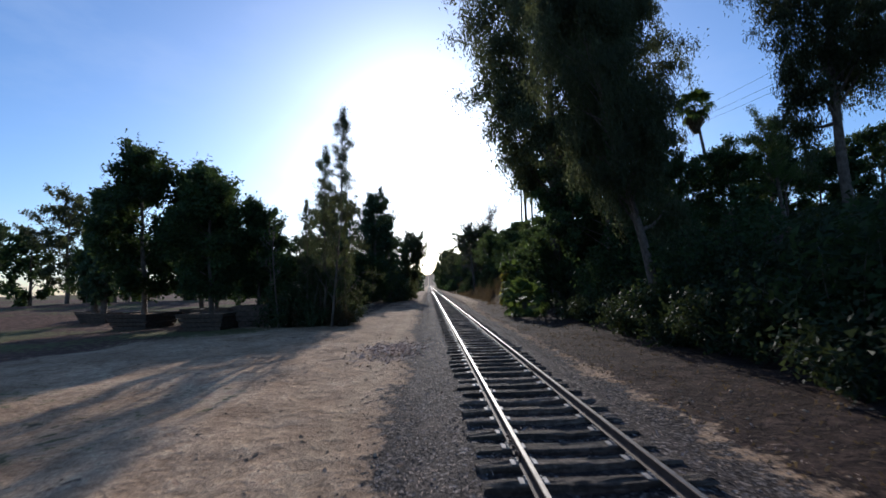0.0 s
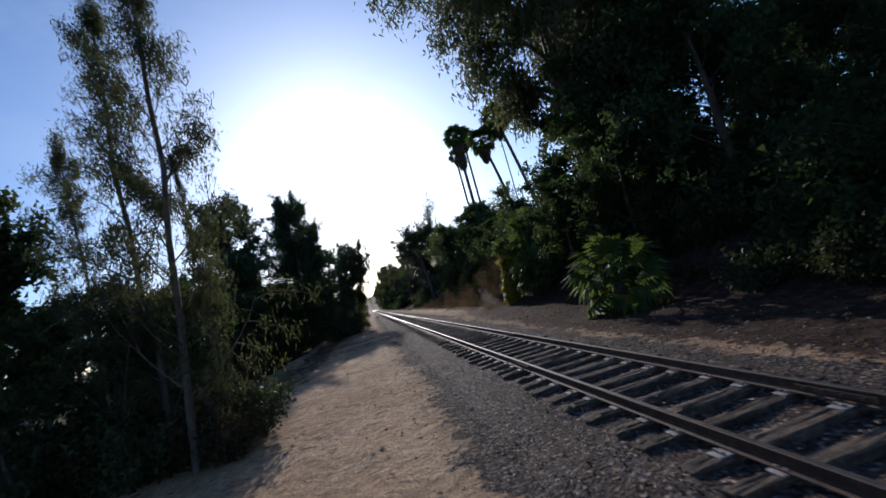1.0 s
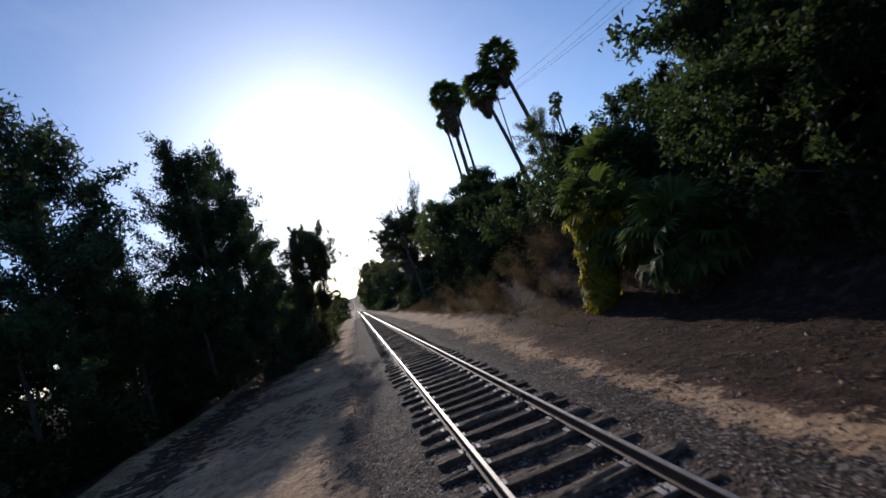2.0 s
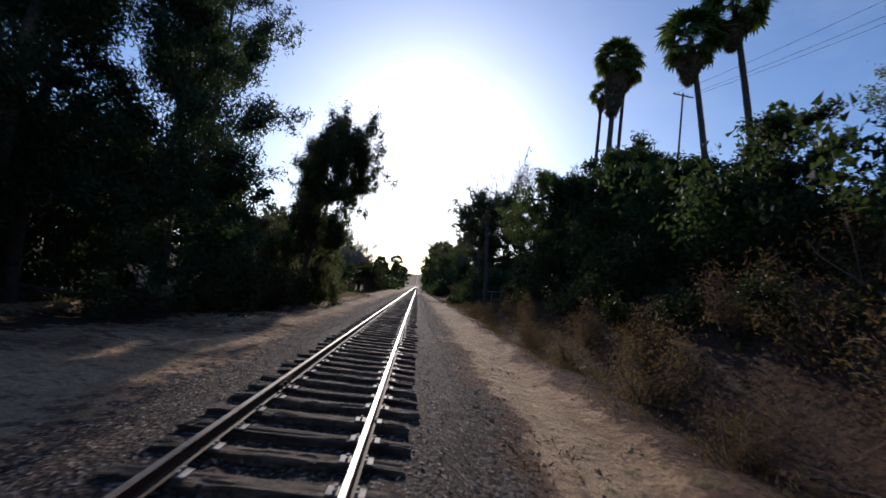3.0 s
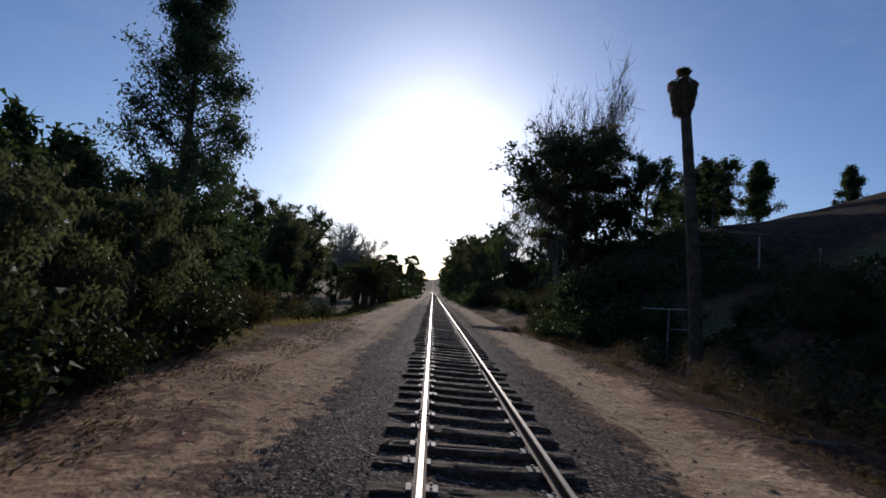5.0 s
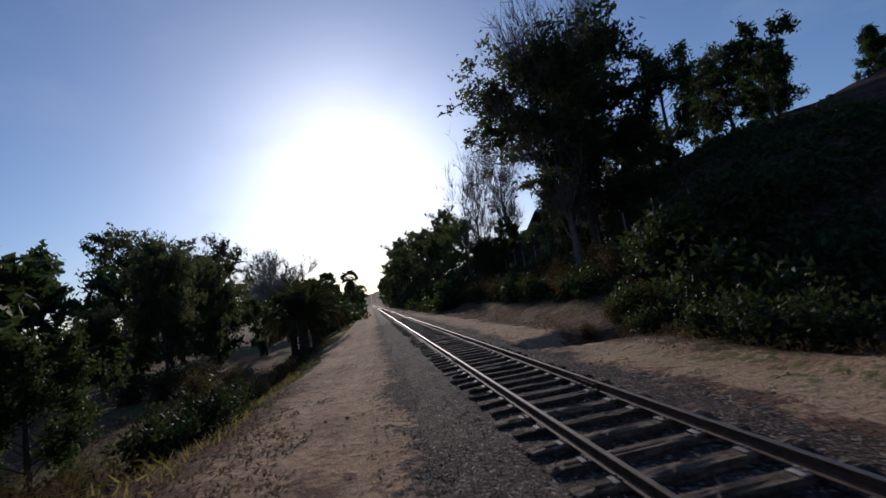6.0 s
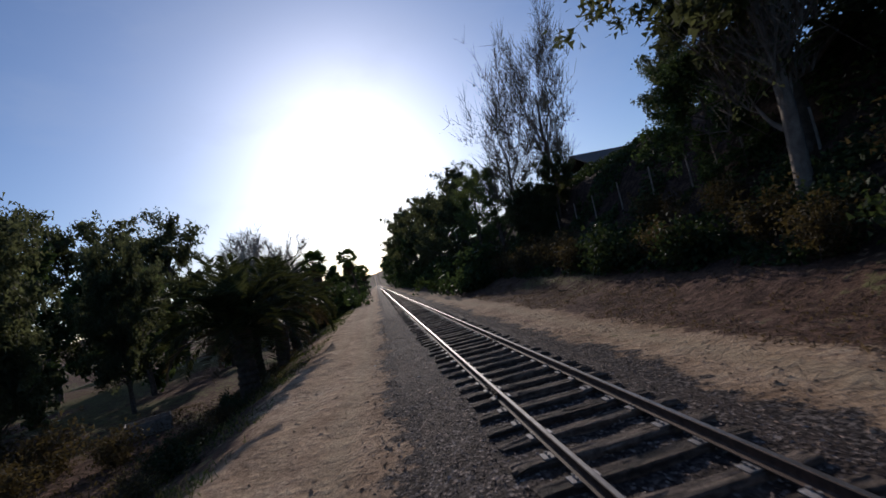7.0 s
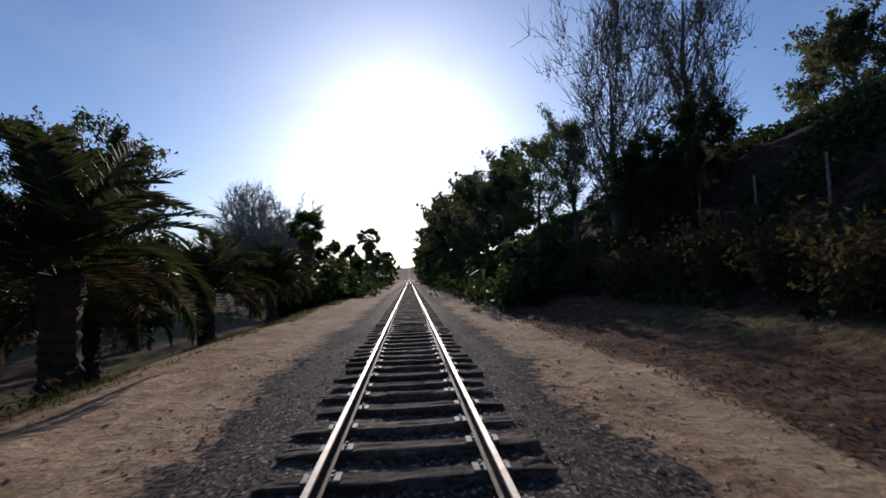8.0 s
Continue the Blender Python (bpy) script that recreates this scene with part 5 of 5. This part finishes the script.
for x, y, k, s in ((-8.9, 130.3, "date_a", 1.0), (-8.9, 138.2, "date_a", 1.05), (-10.2, 150, "date_a", 0.95), (-12.0, 144, "date_b", 1.0), (-9.9, 160, "date_b", 1.0), (-11, 167, "date_a", 0.9)):
    stand(k, x, y, s, "date palm with long arching feather leaves", "palm", group="date palms beside the path", sink=0.1)
for y in np.arange(103, 128, 1.7):
    stand(r.choice(["brown", "ivy", "brown", "shrub_a"]), -8.2 + r.uniform(-1.0, 0.4), y, r.uniform(0.45, 0.75) if y < 112 else r.uniform(0.3, 0.5), "green shrub on the fall beside the path", "shrub")
for x, y, s in ((-19.0, 128.5, 1.2), (-21.5, 129.0, 1.3), (-17.4, 130.0, 1.1), (-16.0, 126.0, 0.9), (-14.5, 129.5, 0.8)):
    stand("brown", x, y, s, "tangled brown scrub under the trees", "bush")
for x, y, s in ((-6.9, 62.5, 0.9), (-7.4, 65.5, 1.0), (-8.2, 68.5, 1.0), (-7.0, 70.0, 0.8)):
    stand("shrub_b", x, y, s, "dense green shrub under the leaning tree", "shrub")
for y in np.arange(56, 108, 2.2):
    s0 = np.interp(y, [56, 82, 92, 128], [-6.6, -6.8, -9.2, -10.0])
    stand(r.choice(["brown", "dry", "brown", "shrub_b"]), s0 + r.uniform(-0.9, 0.4), y, r.uniform(0.5, 0.9), "scrubby bush under the trees", "bush")
for y in np.arange(168, 330, 7.0):
    stand("shrub_far", -9.5 + r.uniform(-1, 1), y, r.uniform(0.9, 1.3), "green hedge shrub along the track", "shrub")
for x, y, s, k in ((-70, 60, 1.1, "gum_far"), (-78, 62, 1.3, "broad_far"), (-86, 60, 1.3, "pine_round"), (-64, 66, 1.3, "broad_far"), (-56, 62, 1.2, "broad_far"), (-47, 62, 1.1, "broad_far"), (-38, 60, 1.1, "broad_far"), (-95, 70, 1.6, "broad_far"), (-40, 90, 1.3, "broad_far"), (-52, 46, 0.45, "broad_far"), (-60, 48, 0.5, "broad_far"), (-68, 70, 1.7, "cypress"), (-73, 72, 1.8, "cypress"), (-110, 90, 1.8, "broad_far"), (-50, 110, 1.5, "broad_far"), (-60, 130, 1.6, "broad_far"), (-55, 160, 1.6, "broad_far")):
    stand(k, x * 1.35, y + 42, s * 1.3, "distant dark-green tree beyond the dirt field")


# ---- ground cover ----
def cover(name, n, s_lo, s_hi, y_lo, y_hi, size, up, mats, label, category, thick=0.25, power=1.0, lying=False):
    """Low growth as one sheet of loose leaves or blades over a stretch of ground."""
    q = np.random.default_rng(len(name) * 7 + n)
    y = q.uniform(y_lo, y_hi, n)
    s = s_lo + (s_hi - s_lo) * q.random(n) ** power
    x = s + centre(y)
    keep = bumps(x, y, 1.7) + 0.6 * bumps(x + 3, y, 0.6) > -0.25
    x, y = x[keep], y[keep]
    m = len(x)
    c = np.stack([x, y, height(x, y) + thick * q.random(m) ** 1.5 * (1.0 + bumps(x, y, 2.0)) + 0.02], -1)
    me = np_mesh(name, *leaves(c, q.normal(size=(m, 3)) * [1, 1, 0.6] + [0, 0, up], size[0], size[1], q, lying=lying), mats)
    return tagged(new(name, me), label, category, kind="stuff")


cover("bank_growth", 80000, 8.5, 24, -24, 100, (0.3, 0.18), 0.2, LEAF_SHRUB, "low wild growth over the bank", "undergrowth", 0.6)
cover("bank_creeper", 110000, 8.8, 22, 98, 190, (0.27, 0.18), 0.2, LEAF_IVY, "low creeper and weeds over the bank", "creeper", 0.5)
cover("dry_weeds", 48000, 4.9, 9.5, 34, 104, (0.12, 0.016), 1.2, LEAF_DRY, "dry brown weeds beside the path", "weeds", 0.3)
cover("dry_grass", 16000, -13.0, -6.6, 55, 130, (0.26, 0.03), 1.5, GRASS, "dry grass under the trees", "grass", 0.15)
cover("path_grass", 12000, -8.6, -6.1, 104, 175, (0.22, 0.025), 1.6, GRASS_GREEN, "green grass along the path's edge", "grass", 0.1)
cover("slope_scrub", 15000, -18.0, -7.8, 98, 140, (0.2, 0.05), 0.9, LEAF_BROWN, "brown scrub over the slope below the path", "scrub", 0.4)
cover("bank_litter", 22000, 4.6, 10.5, 100, 160, (0.12, 0.04), 0.1, LEAF_DRY, "dead leaves and dry stalks at the foot of the bank", "leaves", 0.06, lying=True)
cover("path_litter", 14000, -9.5, -4.6, 58, 104, (0.1, 0.04), 0.0, LEAF_DRY, "fallen leaves along the dirt road", "leaves", 0.02, 0.6, lying=True)
cover("leaf_litter", 8000, 2.5, 7.5, -22, 45, (0.11, 0.04), 0.0, LEAF_DRY, "fallen dry leaves on the dirt", "leaves", 0.02, lying=True)


# ---- boxed trees beside the dirt road ----
def tree_box(x, y, w, h, turn, kind, scale):
    root = new("tree_box")
    for k in range(4):
        bm = bmesh.new()
        for j in range(4):
            z0, z1 = h * j / 4 + 0.012, h * (j + 1) / 4 - 0.012
            a = w * (0.36 + 0.14 * (z0 + z1) / 2 / h)
            box(bm, 2 * a, 0.035, z1 - z0, Matrix.Rotation(k * math.pi / 2, 4, 'Z') @ Matrix.Translation((0, -a, (z0 + z1) / 2)) @ Matrix.Rotation(0.14 * w / h, 4, 'X'), 0.006)
        child("side", bm_mesh("side", bm, WOOD_BOX), root)
    bm = bmesh.new()
    box(bm, w * 0.94, w * 0.94, 0.05, Matrix.Translation((0, 0, h * 0.86)))
    for v in bm.verts:
        v.co.z += r.uniform(-0.02, 0.03)
    child("soil", bm_mesh("soil", bm, GROUND), root, label="dark potting soil")
    z = float(height(x, y))
    root.matrix_basis = pose(x, y, z, 0, 0, turn)
    tagged(root, "tapered wooden planter box of weathered boards", "planter box", "planter boxes")
    put(kind, x, y, z + h * 0.86, scale, None, "boxed nursery tree with a dense dark crown", "tree", "boxed trees", wide=1.25 if kind == "cypress" else 1.0)


for x, y, w, h, kind, s in ((-25.0, 18.0, 3.9, 1.3, "nursery", 1.18), (-21.6, 20.6, 2.6, 1.2, "nursery", 1.05), (-17.1, 12.5, 3.3, 1.2, "nursery", 0.9), (-18.3, 15.8, 2.6, 1.4, "nursery", 0.84), (-14.5, 14.0, 2.8, 1.5, "nursery", 0.66), (-33.0, 25.0, 2.2, 1.0, "cypress", 1.15), (-35.2, 27.0, 2.2, 1.0, "cypress", 1.3), (-37.5, 30.0, 2.4, 1.0, "broad_b", 1.0)):
    tree_box(x, y, w, h, r.uniform(-12, 12), kind, s)

# ---- fence, pole, house and small things ----
def tube_mesh(name, lines, mat, sides=6):
    return np_mesh(name, *tubes(lines, sides), mat, True)


fence = tagged(new("wire_fence"), "old wire fence of leaning grey wooden posts on the bank", "fence")
tops = []
for k, y in enumerate(np.arange(112, 163, 3.5)):
    x = 14.3 + r.uniform(-0.15, 0.15)
    z = float(height(x, y))
    lx, h = r.uniform(-0.12, 0.06), 1.75 + r.uniform(-0.15, 0.2)
    child("post", tube_mesh("post", [(((x, y, z - 0.3), (x + lx * 0.5, y, z + h * 0.5), (x + lx, y + 0.03, z + h)), (0.055, 0.05, 0.045))], POST_WOOD, 7), fence)
    tops.append((x + lx, y, z, h))
for f in (0.35, 0.65, 0.92):
    child("wire", tube_mesh("wire", [(np.array([(x, y, z + h * f) for x, y, z, h in tops]), np.full(len(tops), 0.006))], STEEL_DARK, 3), fence)
for x, y in ((21.4, 95.0), (21.0, 99.5), (20.6, 104.0)):
    z = float(height(x, y))
    ob = tagged(new("fence_post"), "weathered wooden fence post on the slope", "post")
    child("shaft", tube_mesh("shaft", [(((x, y, z - 0.3), (x, y, z + 1.2), (x - 0.04, y, z + 2.2)), (0.07, 0.065, 0.06))], POST_WOOD, 7), ob)

pole = tagged(new("utility_pole"), "wooden utility pole with a crossarm", "utility pole")
px, py_, ptop = 34.0, 98.0, 32.4
child("shaft", tube_mesh("shaft", [(((px, py_, float(height(px, py_)) - 0.5), (px, py_, 14), (px - 0.1, py_, ptop)), (0.17, 0.15, 0.12))], BARK, 9), pole)
bm = bmesh.new()
box(bm, 2.9, 0.12, 0.14, Matrix.Translation((px - 0.1, py_ - 0.14, ptop - 0.4)) @ Matrix.Rotation(radians(4), 4, 'Y'), 0.01)
child("crossarm", bm_mesh("crossarm", bm, BARK), pole)
for dx in (-1.3, -0.6, 0.55, 1.25):
    bm = bmesh.new()
    bmesh.ops.create_cone(bm, cap_ends=True, segments=8, radius1=0.06, radius2=0.04, depth=0.22, matrix=Matrix.Translation((px - 0.1 + dx, py_ - 0.14, ptop - 0.22 - dx * 0.07)))
    child("insulator", bm_mesh("insulator", bm, CONCRETE), pole)
for k, dx in enumerate((-1.3, 0.55, 1.25)):
    t = np.linspace(0, 1, 14)
    a, b = np.array((px + dx, py_, ptop - 0.2)), np.array((41 + dx, 2.0, 25.5 - 0.9 * k))
    pts = a + (b - a) * t[:, None] - np.array([0, 0, 2.2]) * (4 * t * (1 - t))[:, None]
    tagged(new("power_line", tube_mesh("power_line", [(pts, np.full(14, 0.022))], WIRE, 3)), "black overhead power line", "cable", "power lines")
far_pole = tagged(new("utility_pole"), "wooden utility pole on the hill", "utility pole")
child("shaft", tube_mesh("shaft", [(((41.3, 2.0, float(height(41.3, 2.0)) - 0.5), (41.3, 2.0, 16), (41.3, 2.0, 26)), (0.17, 0.15, 0.12))], BARK, 9), far_pole)

house = tagged(new("house"), "low house with a dark shingled gable roof on the hill", "house")
hx0, hx1, hy0, hy1 = 30.0, 43.0, 168.0, 178.0
hz = float(height(30, 168)) - 0.4
for k, (x, y, sx, sy) in enumerate((((hx0 + hx1) / 2, hy0, hx1 - hx0, 0.2), ((hx0 + hx1) / 2, hy1, hx1 - hx0, 0.2), (hx0, (hy0 + hy1) / 2, 0.2, hy1 - hy0 - 0.22), (hx1, (hy0 + hy1) / 2, 0.2, hy1 - hy0 - 0.22))):
    bm = bmesh.new()
    box(bm, sx, sy, 3.0, Matrix.Translation((x, y, hz + 1.5)))
    child("wall", bm_mesh("wall", bm, STUCCO), house)
for sg in (-1, 1):
    bm = bmesh.new()
    box(bm, hx1 - hx0 + 1.4, 6.3, 0.16, Matrix.Translation(((hx0 + hx1) / 2, (hy0 + hy1) / 2 + sg * 2.75, hz + 3.0 + 1.2)) @ Matrix.Rotation(radians(-24 * sg), 4, 'X'), 0.02)
    child("roof", bm_mesh("roof", bm, ROOF), house)
for x in (33.0, 36.5, 40.0):
    bm = bmesh.new()
    box(bm, 1.3, 0.06, 1.1, Matrix.Translation((x, hy0 - 0.12, hz + 1.7)), 0.01)
    child("window", bm_mesh("window", bm, WIRE), house, label="dark window")

gate = tagged(new("metal_gate"), "pale metal tube gate half hidden in the brush", "gate")
gx, gy = 10.4, 95.5
gz = float(height(gx, gy))
for a, b in (((0, 0, -0.3), (0, 0, 2.5)), ((1.2, 0.1, -0.3), (1.2, 0.1, 2.6)), ((0, 0, 1.5), (1.2, 0.1, 1.6)), ((0, 0, 2.45), (1.2, 0.1, 2.55)), ((-1.3, 0, 2.4), (0, 0, 2.45))):
    child("tube", tube_mesh("tube", [(np.array([a, b]) + (gx, gy, gz), (0.03, 0.03))], CONCRETE, 7), gate)

crate = tagged(new("plank_crate"), "low open crate of pale planks on the lower ground", "crate")
cz = float(height(-15.2, 134.2))
for k in range(4):
    bm = bmesh.new()
    box(bm, 2.0 if k % 2 == 0 else 1.3, 0.06, 0.75, Matrix.Rotation(k * math.pi / 2, 4, 'Z') @ Matrix.Translation((0, -0.65 if k % 2 == 0 else -1.0, 0.375)), 0.01)
    child("side", bm_mesh("side", bm, POST_WOOD), crate)
crate.matrix_basis = pose(-15.2, 134.2, cz, 0, 0, 24)


def log(name, x, y, L, rad, turn, mat, label, category, tilt=3):
    q = np.random.default_rng(int(abs(x * 100) + y))
    t = np.linspace(-0.5, 0.5, 7)
    pts = np.stack([t * L, q.normal(size=7) * 0.05 * L * 0.5, q.normal(size=7) * 0.02], -1)
    me = np_mesh(name, *tubes([(pts, rad * (1 - 0.4 * (t + 0.5)))], 7), mat, True)
    ob = tagged(new(name, me), label, category)
    ob.matrix_basis = pose(x, y, float(height(x, y)) + rad * 0.7, 0, tilt, turn)
    return ob


log("fallen_log", 5.7, 81.8, 1.2, 0.07, 150, BARK_PALE, "pale broken log lying beside the path", "log")
log("fallen_log", 6.3, 80.9, 0.7, 0.07, 20, BARK_PALE, "pale broken log lying beside the path", "log")
for x, y, L, a in ((5.6, 84.0, 2.4, 110), (5.2, 86.5, 1.8, 80), (6.1, 82.4, 1.6, 140), (6.4, 42.2, 1.7, 150), (6.9, 43.4, 1.3, 100), (5.6, 40.5, 1.1, 60), (5.9, 73.5, 1.4, 95), (5.3, 68.4, 1.1, 30), (6.0, 128.5, 1.2, 50), (7.5, 132, 1.4, 20)):
    log("fallen_branch", x, y, L, 0.03, a, BARK_PALE, "dry fallen branch on the dirt", "branch", 6)
for x, y, sz in ((-9.2, 104.5, 0.55), (-10.2, 107.5, 0.7), (-9.8, 99.0, 0.4)):
    q = np.random.default_rng(int(y * 10))
    bm = bmesh.new()
    bmesh.ops.create_icosphere(bm, subdivisions=2, radius=sz)
    for v in bm.verts:
        v.co *= 1 + q.normal() * 0.09
        v.co.z *= 0.6
    ob = tagged(new("boulder", bm_mesh("boulder", bm, CONCRETE)), "pale boulder at the edge of the dirt road", "boulder")
    ob.location = (x, y, float(height(x, y)) + sz * 0.2)

q = np.random.default_rng(77)
n = 1700
y = -1.6 + q.normal(size=n) * 1.5
s = -3.4 + q.normal(size=n) * 0.75
x = s + centre(y)
z = np.maximum(height(x, y), bed(x, y)) + 0.015 + 0.13 * np.exp(-((s + 3.5) ** 2 + ((y + 1.8) / 2) ** 2)) * q.random(n)
me = np_mesh("bark_chips", *leaves(np.stack([x, y, z], -1), q.normal(size=(n, 3)) * [1, 1, 0.25], 0.22, 0.055, q, lying=True), WOOD_CHIP)
tagged(new("bark_chips", me), "scattered pale bark chips between the gravel and the dirt", "bark chips", kind="stuff")
n = 22000
y = q.uniform(-20, 145, n)
s = np.where(q.random(n) < 0.5, q.uniform(-2.7, -1.3, n), q.uniform(-1.2, 3.6, n))
x = s + centre(y)
z = np.maximum(height(x, y), bed(x, y)) + 0.02
me = np_mesh("dry_leaves", *leaves(np.stack([x, y, z], -1), q.normal(size=(n, 3)) * [1, 1, 0.3], 0.075, 0.02, q, lying=True), WOOD_CHIP)
tagged(new("dry_leaves", me), "dry leaves and bark strips on the ballast", "leaves", kind="stuff")
for s, y in ((-1.9, 120.2), (-3.1, 124.6), (-1.7, 110.5), (-2.2, 104.3)):
    x = s + float(centre(y))
    bm = bmesh.new()
    box(bm, 0.07, 0.05, 0.02, Matrix.Rotation(0.4 * s, 4, 'Z'), 0.006)
    for v in bm.verts:
        v.co += Vector((r.uniform(-0.01, 0.01), r.uniform(-0.01, 0.01), r.uniform(-0.006, 0.01)))
    ob = tagged(new("paper_scrap", bm_mesh("paper_scrap", bm, WHITE_METAL)), "crumpled white scrap lying on the gravel", "scrap")
    ob.location = (x, y, float(max(height(x, y), bed(x, y))) + 0.02)
